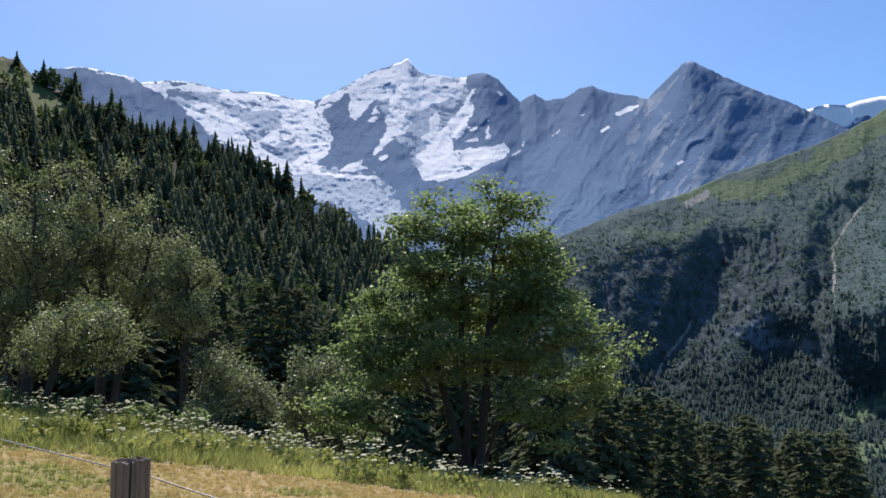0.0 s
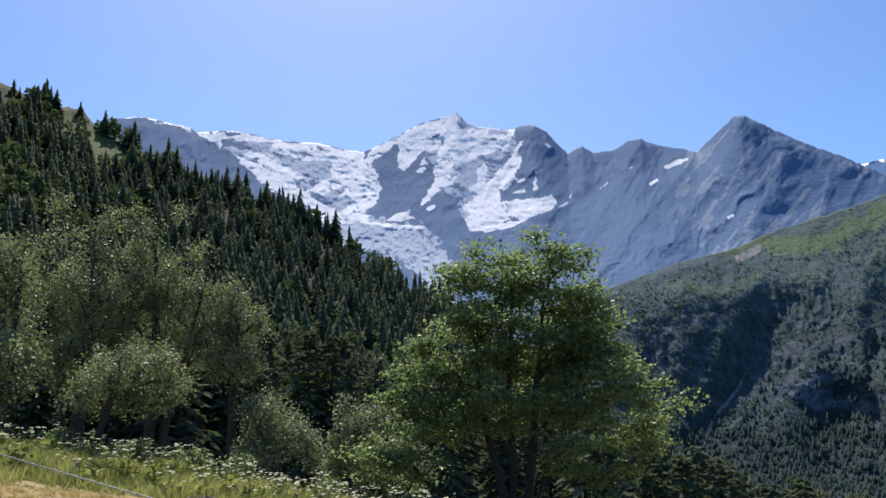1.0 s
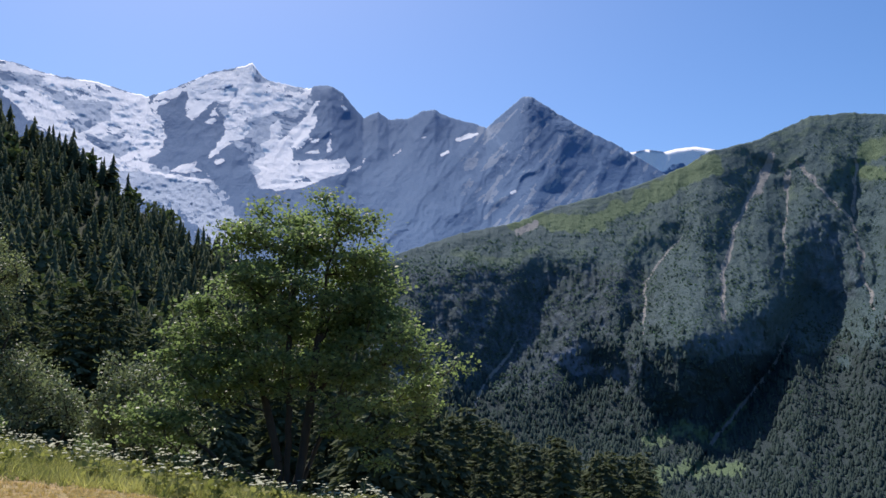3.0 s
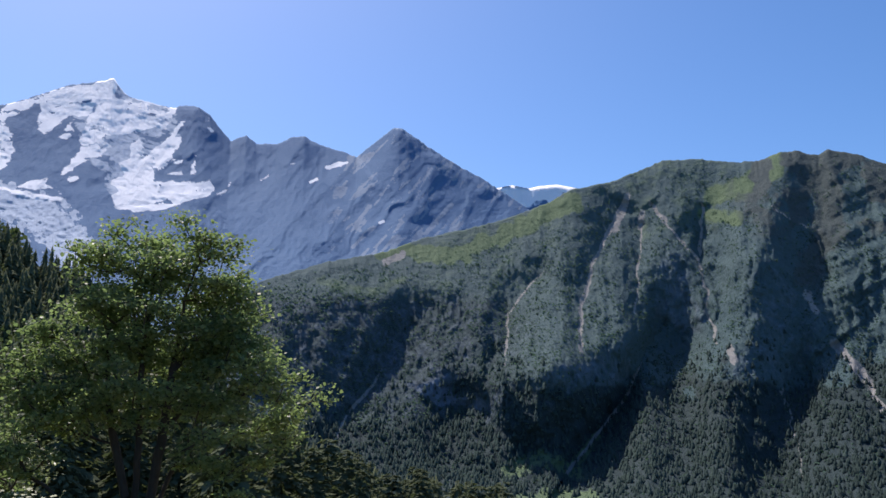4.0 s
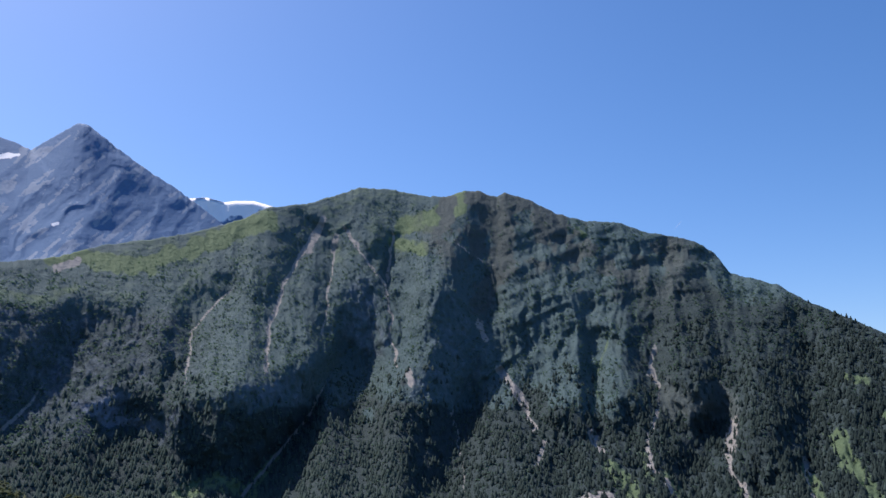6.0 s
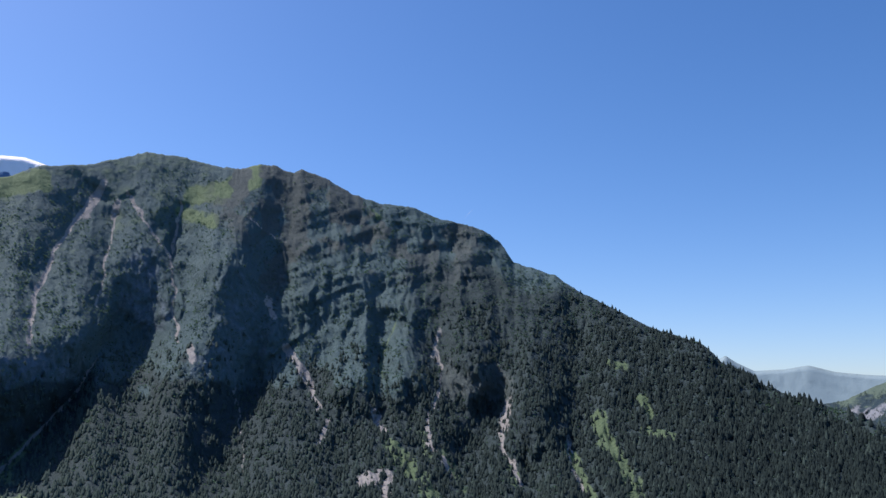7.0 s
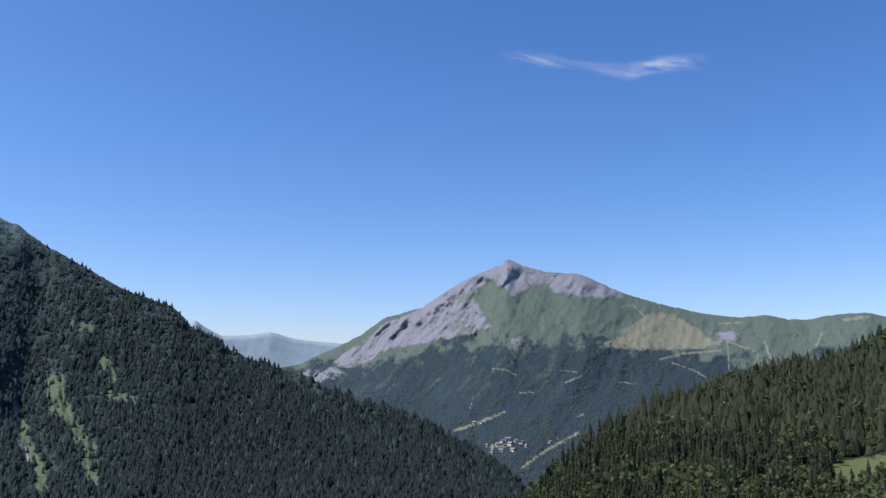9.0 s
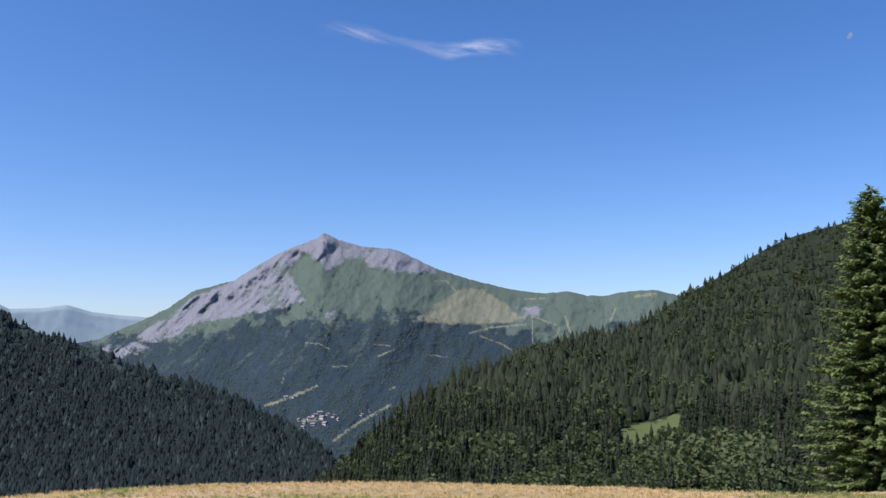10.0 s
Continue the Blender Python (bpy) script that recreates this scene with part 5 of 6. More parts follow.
def broadleaf_tree(name, base, stems, lobes, tips, each, leaf, shape, leaf_material, girth, label, category, seed, spread=0.3, group="", window=None, gap=0.0, pad=None):
    """A tree with stems (lists of places over the base), limbs grown out to the crown's lobes and clusters of leaves at their ends."""
    r = np.random.default_rng(seed)
    tree = tagged(new(name), label, category, group)
    tree.location = base
    ends_at = crown_tips(lobes, tips, r)
    if gap:
        ends_at = airy(ends_at, gap, r)
    if pad:
        ends_at = pads(ends_at, *pad, r)
    if window:
        view = Vector(base).normalized()
        side, away = ends_at[:, 0] * view.y - ends_at[:, 1] * view.x, ends_at[:, 0] * view.x + ends_at[:, 1] * view.y
        ends_at = ends_at[~((np.abs(side - 0.1) < window[0]) & (away < 0.5) & (ends_at[:, 2] < window[1]))]
    place, parent, ends = grown_skeleton(stems, ends_at, r)
    load = np.zeros(len(place))
    load[ends] = 1
    for i in range(len(place) - 1, -1, -1):
        if parent[i] >= 0:
            load[parent[i]] += load[i]
    rad = girth * (np.maximum(load, 1) / load.max()) ** 0.5 + 0.004
    v, f = [], []
    for i, p in enumerate(parent):
        if p >= 0:
            tube(v, f, place[p], place[i], rad[p] if rad[p] < 2.0 * rad[i] else rad[i] * 1.2, rad[i], 8 if rad[i] > 0.05 else 4)
    trunk = joined("trunk", mesh_of("trunk", np.array(v), np.array(f), True), M_BARK, tree)
    lv, lf, tint = leaves(np.array([place[i] for i in ends]), each, spread, leaf, shape, r, 0.5 if shape == "maple" else 0.8, 0.4 if shape == "maple" else 1.2)
    joined("crown", mesh_of("crown", lv, lf, False, {"tint": tint}), leaf_material, tree)
    return tree


def spot(az, el, dist):
    return Vector(polar(az, el, dist).tolist())


def lobes_at(base, dist, items, deep=0.8):
    """Crown lobes given as (az, el, half width, half height) in degrees at a distance, made local to the base."""
    out, k = [], dist * math.pi / 180
    for i, (az, el, w, h) in enumerate(items):
        p = spot(az, el, dist + 0.6 * w * k * math.sin(i * 2.4)) - Vector(base)
        out.append((p.x, p.y, p.z, w * k, w * k * deep, h * k))
    return out


def footed(az, dist, sink=0.1):
    a = radians(az)
    x, y = dist * math.sin(a), dist * math.cos(a)
    return (x, y, float(ground_height(x, y)) - sink)


b = footed(1.3, 22.0)
maple = broadleaf_tree("maple_tree", b, [[(-0.1, 0, 0), (-0.25, 0, 1.2), (-0.7, 0.2, 3.2), (-0.9, 0.1, 5.2)], [(0, 0.1, 0), (0.0, 0.1, 1.6), (-0.05, -0.1, 4.0), (0.1, 0.1, 6.6)],
                                        [(0.12, 0, 0), (0.4, 0.1, 1.3), (0.65, -0.1, 3.6), (0.9, 0.2, 6.0)], [(0.1, 0.2, 0), (0.8, 0.6, 1.6), (1.6, 0.5, 3.2)]],
    lobes_at(b, 22.0, [(1.89, 10.10, 3.88, 2.72), (4.80, 9.19, 2.91, 2.72), (-0.73, 8.45, 3.11, 2.72), (1.68, 4.87, 6.60, 3.50), (-3.30, 4.10, 2.40, 2.20), (7.20, 6.60, 2.10, 2.00), (9.74, 4.33, 1.86, 1.24), (8.08, 1.92, 3.69, 2.91), (-4.80, 2.00, 2.52, 2.72), (9.00, -1.88, 3.11, 2.33), (-4.30, -1.06, 3.69, 2.72), (-6.99, -2.83, 2.33, 1.94), (1.54, 1.40, 5.83, 3.11), (7.01, -4.05, 3.11, 1.55), (-0.50, 11.10, 2.30, 1.70), (5.60, 10.50, 1.80, 1.50), (2.20, 11.80, 2.20, 1.10), (2.94, 7.14, 4.66, 3.11), (-1.04, 4.96, 4.27, 3.11), (5.17, 4.73, 3.88, 3.11), (-1.66, 10.03, 1.94, 1.75), (5.70, 7.80, 1.94, 2.33), (-3.48, 1.19, 4.27, 3.11), (6.05, -0.66, 4.27, 3.11), (10.27, 0.70, 1.94, 1.94)]),
    330, 40, 0.09, "maple", M_MAPLE, 0.11, "many-stemmed leafy maple at the edge of the meadow", "tree", 11, 0.21, "", (0.85, 2.9), 0.16, (5, 0.45))
b = footed(-22.3, 26.0)
birch = broadleaf_tree("birch_tree", b, [[(0, 0, 0), (0.1, 0, 3), (-0.1, 0, 6.5), (0.1, 0, 8.6)], [(0.2, 0, 0), (0.8, 0.2, 3), (1.6, 0.1, 6.4)]],
    lobes_at(b, 26.0, [(-25.50, 11.93, 0.75, 2.00), (-23.45, 12.48, 0.80, 2.20), (-21.44, 11.89, 0.85, 2.20), (-20.08, 10.64, 0.80, 1.80), (-22.59, 9.63, 2.33, 2.33), (-20.73, 8.96, 2.14, 2.33), (-23.83, 8.52, 1.75, 3.11), (-19.66, 6.78, 1.94, 2.33), (-22.78, 6.04, 2.33, 2.33), (-20.90, 4.60, 1.94, 1.94), (-24.40, 5.32, 1.55, 2.33)]),
    330, 95, 0.085, "oval", M_BIRCH, 0.15, "tall grey-green birch with drooping crown", "tree", 12, 0.16, "trees at the meadow edge", None, 0.26)
b = footed(-26.6, 25.0)
broadleaf_tree("birch_tree", b, [[(0, 0, 0), (0.2, 0, 3), (0.1, 0, 7.6)], [(-0.2, 0, 0), (-0.7, 0.1, 2.6), (-1.2, 0.1, 5.4)]],
    lobes_at(b, 25.0, [(-28.39, 12.30, 0.80, 1.80), (-26.43, 8.79, 1.94, 2.72), (-27.61, 6.68, 1.94, 3.11), (-25.56, 6.37, 1.75, 2.33), (-28.90, 8.70, 1.75, 2.72), (-28.43, 3.93, 1.94, 2.33), (-26.90, 3.92, 1.94, 1.55)]),
    270, 95, 0.085, "oval", M_BIRCH, 0.14, "tall grey-green birch beside another of its kind", "tree", 13, 0.16, "trees at the meadow edge", None, 0.26)
b = footed(-17.2, 25.0)
broadleaf_tree("birch_tree", b, [[(0, 0, 0), (0, 0, 2.6), (0.1, 0, 4.6)], [(0.1, 0, 0), (0.4, 0.1, 2), (0.9, 0.1, 4)]],
    lobes_at(b, 25.0, [(-16.62, 6.41, 1.40, 1.40), (-18.16, 7.71, 1.40, 1.75), (-17.43, 4.38, 1.94, 1.55), (-18.67, 5.68, 1.55, 1.75)]),
    150, 90, 0.085, "oval", M_BIRCH, 0.11, "smaller birch with light branch tips", "tree", 14, 0.16, "trees at the meadow edge", None, 0.26)
b = footed(-25.6, 19.5)
broadleaf_tree("wild_apple_tree", b, [[(0, 0, 0), (0.12, 0, 0.6), (0.35, 0, 1.4), (0.8, 0, 2.0)], [(-0.55, 0.1, 0), (-0.5, 0.1, 1.0), (-0.4, 0, 1.9)]],
    lobes_at(b, 19.5, [(-24.04, 3.55, 3.50, 1.48), (-22.20, 2.28, 2.14, 1.40), (-26.25, 2.88, 2.52, 1.71), (-24.63, 1.53, 3.30, 0.93), (-27.77, 2.39, 1.75, 1.55)]),
    230, 62, 0.08, "oval", M_BIRCH, 0.075, "low spreading wild apple tree on two thin trunks", "tree", 15, 0.13, "", None, 0.3)
b = footed(-30.5, 22.0)
broadleaf_tree("birch_tree", b, [[(0, 0, 0), (0, 0, 2.6), (0.1, 0, 5.6)]],
    lobes_at(b, 22.0, [(-31.51, 9.09, 1.94, 2.33), (-30.82, 6.39, 1.94, 2.72), (-31.61, 3.31, 2.72, 2.33), (-30.13, 3.68, 1.55, 1.94)]),
    190, 70, 0.1, "oval", M_BIRCH, 0.11, "slim birch standing apart at the meadow edge", "tree", 16, 0.17, "trees at the meadow edge", None, 0.26)
b = footed(-13.6, 24.0)
broadleaf_tree("willow_shrub", b, [[(0, 0, 0), (0, 0, 0.5)], [(0.2, 0, 0), (0.5, 0, 0.6)], [(-0.2, 0, 0), (-0.5, 0, 0.6)]],
    lobes_at(b, 24.0, [(-15.27, 0.64, 1.48, 1.17), (-14.36, -0.31, 1.75, 1.40), (-13.28, -1.46, 1.75, 1.24), (-15.97, -0.98, 1.40, 1.55), (-12.26, -2.31, 1.17, 0.85), (-14.72, -2.31, 2.72, 0.85)]),
    240, 45, 0.09, "oval", M_WILLOW, 0.05, "round silvery willow bush in tall herbs", "shrub", 17, 0.14, "bushes at the meadow edge", None, 0.25)
b = footed(-8.6, 25.0)
broadleaf_tree("sallow_shrub", b, [[(0, 0, 0), (0, 0, 0.8)], [(0.2, 0, 0), (0.6, 0, 1.0)], [(-0.2, 0, 0), (-0.4, 0, 1.0)]],
    lobes_at(b, 25.0, [(-8.82, 0.61, 1.55, 1.55), (-9.60, -1.24, 1.75, 1.75), (-7.53, -1.32, 1.94, 1.94), (-8.87, -3.12, 2.72, 1.17), (-5.87, -3.25, 2.33, 1.55)]),
    260, 50, 0.11, "oval", M_WILLOW, 0.06, "upright green sallow bush beside the maple", "shrub", 18, 0.16, "bushes at the meadow edge", None, 0.25)


# ---------------------------------------------------------------- single spruces
def spruce_tree(name, base, height, half, seed, label, whorls=30, arms=8, twig=0.3, group=""):
    """A spruce with a straight stem and whorls of drooping boughs, each bough set with hanging sprays of needles."""
    r = np.random.default_rng(seed)
    tree = tagged(new(name), label, "tree", group)
    tree.location = base
    tv, tf = [], []
    for i in range(8):
        tube(tv, tf, (0, 0, height * i / 8), (0, 0, height * (i + 1) / 8), 0.02 * height * (1 - i / 8.3) * 0.8, 0.02 * height * (1 - (i + 1) / 8.3) * 0.8, 8)
    tint, sv = [], []
    for w in range(whorls):
        s_ = (w + 0.5) / whorls
        z = height * (0.05 + 0.93 * s_)
        reach = half * (1 - s_) ** 0.65 * r.uniform(0.8, 1.12) + 0.04 * half
        n = max(4, int(arms * (1 - 0.45 * s_)))
        turn = r.random() * 6.28
        for k in range(n):
            a = turn + k * 2 * math.pi / n + r.normal(0, 0.15)
            z = height * (0.05 + 0.93 * s_) + r.uniform(-3.5, 3.5) * height / whorls
            long = reach * r.uniform(0.7, 1.15)
            rise = 0.5 * s_ - 0.22 + r.normal(0, 0.05)
            tone = r.random()
            count = max(3, int(long / twig * (4.5 if twig < 0.4 else 3.2)))
            pts = []
            for j in range(count + 1):
                q = j / count
                pts.append(np.array([math.cos(a) * long * q, math.sin(a) * long * q, z + long * (rise * q - 0.35 * q * q + 0.3 * q ** 4)]))
            tube(tv, tf, pts[0], pts[count // 2], 0.012 + 0.004 * long, 0.008, 4)
            tube(tv, tf, pts[count // 2], pts[count], 0.008, 0.003, 4)
            along_ = np.array([math.cos(a), math.sin(a), 0])
            across = np.array([-math.sin(a), math.cos(a), 0])
            for j in range(1, count + 1):
                for side in (-1, 1, 0):
                    q = j / count
                    l = twig * (1.25 - 0.6 * q) * r.uniform(0.6, 1.2)
                    d = across * side * r.uniform(0.6, 1.0) + along_ * r.uniform(0.4, 0.9) + np.array([0, 0, r.normal(-0.4, 0.35)])
                    d /= np.linalg.norm(d)
                    t2 = np.cross(d, np.array([0, 0, 1.0]) + r.normal(0, 0.35, 3))
                    t2 /= np.linalg.norm(t2)
                    o = pts[j]
                    wd = l * (0.26 if twig < 0.4 else 0.17)
                    sv.extend([o, o + d * l * 0.5 + t2 * wd, o + d * l, o + d * l * 0.5 - t2 * wd])
                    tint.extend([min(1, tone * 0.5 + 0.5 * r.random())] * 4)
    i = np.arange(len(sv) // 4)[:, None] * 4
    faces = i + np.array([[0, 1, 2, 3]])
    joined("trunk", mesh_of("trunk", np.array(tv), np.array(tf), True), M_BARK, tree)
    joined("crown", mesh_of("crown", np.array(sv), faces, False, {"tint": np.array(tint)}), M_YOUNG_SPRUCE if twig < 0.5 else M_SPRUCE, tree)
    return tree


M_YOUNG_SPRUCE = foliage_material("young_spruce_needles", (0.085, 0.13, 0.045), (0.25, 0.32, 0.125), 0.6, 0.42)
b = footed(131.9, 19.0)
spruce_tree("spruce_tree", b, spot(131.3, 9.6, 19.0).z - b[2], 1.5, 31, "bright green spruce at the edge of the mown meadow", 70, 17, 0.155, "spruces by the meadow")
b = footed(134.0, 20.0)
spruce_tree("spruce_tree", b, spot(132.6, 9.5, 20.0).z - b[2], 1.7, 32, "second bright green spruce growing against the first", 60, 14, 0.18, "spruces by the meadow")
row = [spruce_tree("spruce_tree", (0, 0, -400), 16.0, 3.2, 33 + i, "dark spruce on the slope below the meadow", 30, 9, 0.5, "spruces below the meadow") for i in range(3)]
ROW = [(10.55, -5.59, 105), (11.85, -3.62, 130), (13.27, -4.01, 125), (14.58, -3.31, 140), (15.82, -4.31, 120), (16.57, -4.07, 130), (18.01, -4.26, 118), (19.02, -5.67, 130), (19.95, -5.40, 125), (21.48, -5.74, 130), (22.84, -6.41, 120), (24.04, -5.83, 115), (24.69, -5.59, 112), (25.36, -5.98, 110), (9.95, -4.67, 135), (13.70, -5.64, 95), (17.01, -6.01, 100), (21.94, -7.19, 100)]
for i, (az, el, dist) in enumerate(ROW):
    top = spot(az, el, dist)
    tall = 13.0 + 5.0 * hashed(np.array([i]), np.array([3]), 5)[0]
    m = pose(top.x, top.y, top.z - tall, 0, 0, 67.0 * i) @ Matrix.Diagonal((tall / 16, tall / 16, tall / 16, 1))
    t = row[i % 3] if i < 3 else copy_thing(row[i % 3], m)
    if i < 3:
        t.matrix_basis = m
    t.scale = (tall / 16,) * 3


# ---------------------------------------------------------------- meadow growth
def tuft_template(blades, seed, wide, splay, bend):
    r = np.random.default_rng(seed)
    v, f = [], []
    for i in range(blades):
        a, h = r.random() * 6.28, r.uniform(0.55, 1.0)
        o = r.normal(0, 0.18, 2)
        lean = splay * r.uniform(0.3, 1.0)
        c, s_ = math.cos(a), math.sin(a)
        k = len(v)
        v += [(o[0] - s_ * wide, o[1] + c * wide, 0), (o[0] + s_ * wide, o[1] - c * wide, 0), (o[0] + c * lean * (1 + bend), o[1] + s_ * lean * (1 + bend), h)]
        f += [(k, k + 1, k + 2)]
    return np.array(v), np.array(f)


def sector(n, az0, az1, r0, r1):
    az = np.radians(rng.uniform(az0, az1, n))
    r = np.sqrt(rng.uniform(r0 * r0, r1 * r1, n))
    x, y = r * np.sin(az), r * np.cos(az)
    return np.stack([x, y, ground_height(x, y)], -1)


def grass(name, place, height, wide, templates, mat, label, tint):
    n = len(place)
    size = np.stack([wide] * 2 + [height], -1)
    v, f, k = repeat_template(templates, rng.integers(0, len(templates), n), place - np.array([0, 0, 0.01]), size, rng.random(n) * 6.28)
    return tagged(joined(name, mesh_of(name, v, f, False, {"tint": tint[k]}), mat), label, "grass", kind="stuff")


M_DRY = foliage_material("dry_grass", (0.44, 0.32, 0.14), (0.78, 0.6, 0.3), 0.8, 0.3)
M_TALL = foliage_material("green_grass", (0.09, 0.125, 0.035), (0.58, 0.55, 0.22), 0.8, 0.45)
TUFTS = [tuft_template(12, i, 0.07, 0.6, 0.3) for i in range(5)]
MOWN_EDGE = [(-60, 12.5), (-28, 12), (-13, 12), (2.3, 12), (12, 13)]
for lab, args in (("short mown golden grass on the meadow", (13000, -36, 14, 2.2, 13)), ("short mown golden grass round the standpoint", (1800, 14, 324, 1.2, 11)), ("short mown golden grass on the meadow's brow", (9000, 68, 136, 7, 15.5))):
    p = sector(*args)
    az, r = np.degrees(np.arctan2(p[:, 0], p[:, 1])), np.hypot(p[:, 0], p[:, 1])
    p = p[(r < along(MOWN_EDGE, az)) | (az > 40) | (az < -37)]
    green = fbm(p[:, 0] / 2.2, p[:, 1] / 2.2, 3, 97)
    for sel, mat in ((green < 0.6, M_DRY), (green >= 0.6, M_TALL)):
        n = int(sel.sum())
        grass("mown_grass", p[sel], rng.uniform(0.025, 0.08, n), rng.uniform(0.06, 0.12, n), TUFTS, mat, lab, rng.random(n))
p = sector(23000, -36, 12, 11.5, 26)
az, r = np.degrees(np.arctan2(p[:, 0], p[:, 1])), np.hypot(p[:, 0], p[:, 1])
keep = r > along(MOWN_EDGE, az) + 0.5 * rng.random(len(p))
p = p[keep]
grass("tall_grass", p, rng.uniform(0.1, 0.3, len(p)) * (0.6 + 0.8 * fbm(p[:, 0] / 1.5, p[:, 1] / 1.5, 3, 98)), rng.uniform(0.12, 0.22, len(p)), [tuft_template(9, 10 + i, 0.045, 1.0, 0.5) for i in range(5)], M_TALL, "uncut tall green grass and herbs along the meadow edge", np.clip(rng.random(len(p)) ** 1.5 * 0.7 + 1.5 * (fbm(p[:, 0] / 0.6, p[:, 1] / 0.6, 3, 104) - 0.4), 0, 1))


def umbel_plant_parts(seed, tall):
    """Stem, leaves and white flower heads of an umbel plant, as vertex and face arrays."""
    r = np.random.default_rng(seed)
    sv, sf, blooms, heads = [], [], [], []
    top = np.array([r.normal(0, 0.04), r.normal(0, 0.04), tall])
    tube(sv, sf, (0, 0, 0), top * 0.6, 0.009, 0.007, 5)
    tube(sv, sf, top * 0.6, top, 0.007, 0.004, 5)
    for k in range(3 + seed % 3):
        a = r.random() * 6.28
        s_ = r.uniform(0.55, 0.85)
        e = top * s_ + np.array([math.cos(a) * 0.16, math.sin(a) * 0.16, tall * r.uniform(0.12, 0.3)])
        tube(sv, sf, top * s_, e, 0.005, 0.003, 4)
        heads.append((e, r.uniform(0.025, 0.05)))
    heads.append((top, 0.055))
    for c, rad in heads:
        n = 11
        fv = [tuple(c + np.array([0, 0, 0.02]))]
        for ring, q in ((1, 0.55), (2, 1.0)):
            for i in range(n):
                t, k = i * 2 * math.pi / n + 0.2 * ring, rad * q * r.uniform(0.8, 1.15)
                fv.append(tuple(c + np.array([math.cos(t) * k, math.sin(t) * k, 0.02 - 3.0 * k * k + r.normal(0, 0.006)])))
        ff = [(0, 1 + i, 1 + (i + 1) % n) for i in range(n)]
        for i in range(n):
            j = (i + 1) % n
            ff += [(1 + i, 1 + n + i, 1 + n + j), (1 + i, 1 + n + j, 1 + j)]
        blooms.append((np.array(fv), np.array(ff)))
    lv, lf, lt = leaves(np.array([top * q + np.array([0, 0, 0.02]) for q in (0.08, 0.18, 0.3, 0.45)]), 20, 0.1, 0.09, "maple", r, 0.6)
    return (np.array(sv), np.array(sf)), blooms, (lv, lf, lt)


M_PETAL = plain_material("white_umbel", (0.32, 0.34, 0.19), (0.5, 0.5, 0.34), 60.0, 0.8, 0.001)
M_STEM = plain_material("green_stem", (0.12, 0.16, 0.05), (0.2, 0.25, 0.08), 20.0, 0.7, 0.001)
HERB = []
for i, tall in enumerate((0.4, 0.52, 0.34, 0.6)):
    (sv, sf), blooms, (lv, lf, lt) = umbel_plant_parts(200 + i, tall)
    plant = tagged(new("hogweed_plant"), "white-flowering hogweed standing in tall meadow grass", "wild flower", "hogweed in the meadow")
    joined("stem", mesh_of("stem", sv, sf), M_STEM, plant)
    for fv, ff in blooms:
        joined("flower_head", mesh_of("flower_head", fv, ff), M_PETAL, plant)["label"] = "flat white flower head"
    joined("foliage", mesh_of("foliage", lv, lf, False, {"tint": lt}), M_TALL, plant)
    HERB.append(plant)
p = sector(1200, -38, 10, 12.6, 24.5)
az, r = np.degrees(np.arctan2(p[:, 0], p[:, 1])), np.hypot(p[:, 0], p[:, 1])
p = p[(r > along(MOWN_EDGE, az) + 0.6) & (rng.random(len(p)) < 0.6)][:160]
for i, (x, y, z) in enumerate(p):
    k = i % 4
    m = pose(x, y, z, rng.normal(0, 4), rng.normal(0, 4), rng.uniform(0, 360))
    if i < 4:
        HERB[k].matrix_basis = m
    else:
        copy_thing(HERB[k], m)

p = sector(1700, -37, 12, 12.4, 26)
az, r = np.degrees(np.arctan2(p[:, 0], p[:, 1])), np.hypot(p[:, 0], p[:, 1])
p = p[(r > along(MOWN_EDGE, az) + 0.4) & (fbm(p[:, 0] / 1.2, p[:, 1] / 1.2, 3, 105) > 0.45)]
disc = [(np.array([(math.cos(i * 1.2566), math.sin(i * 1.2566), 0) for i in range(5)] + [(0, 0, 0.4)]), np.array([(i, (i + 1) % 5, 5) for i in range(5)]))]
n = len(p)
v, f, k = repeat_template(disc, np.zeros(n, int), p + np.stack([np.zeros(n), np.zeros(n), rng.uniform(0.18, 0.45, n)], -1), np.stack([rng.uniform(0.015, 0.045, n)] * 3, -1), rng.random(n) * 6.28, 0.3)
tagged(joined("meadow_flowers", mesh_of("meadow_flowers", v, f), M_PETAL), "small cream-white blossoms scattered through tall grass", "wild flowers", kind="stuff")


def leafy_herb(tall, seed):
    """A tall nettle-like herb: a few upright stems set with drooping leaves all the way up."""
    r = np.random.default_rng(seed)
    herb = tagged(new("leafy_herb"), "tall dark green leafy herb above the meadow grass", "wild plant", "tall herbs in the meadow")
    tips = []
    for k in range(5):
        foot, head = np.append(r.normal(0, 0.1, 2), 0), np.append(r.normal(0, 0.2, 2), tall * r.uniform(0.7, 1.0))
        sv, sf = [], []
        tube(sv, sf, foot, head, 0.008, 0.004, 5)
        joined("stem", mesh_of("stem", np.array(sv), np.array(sf)), M_STEM, herb)
        tips += [foot + (head - foot) * q for q in np.linspace(0.15, 1.0, 9)]
    lv, lf, lt = leaves(np.array(tips), 16, 0.08, 0.085, "oval", r, 0.5)
    joined("foliage", mesh_of("foliage", lv, lf, False, {"tint": lt}), M_MAPLE, herb)
    return herb


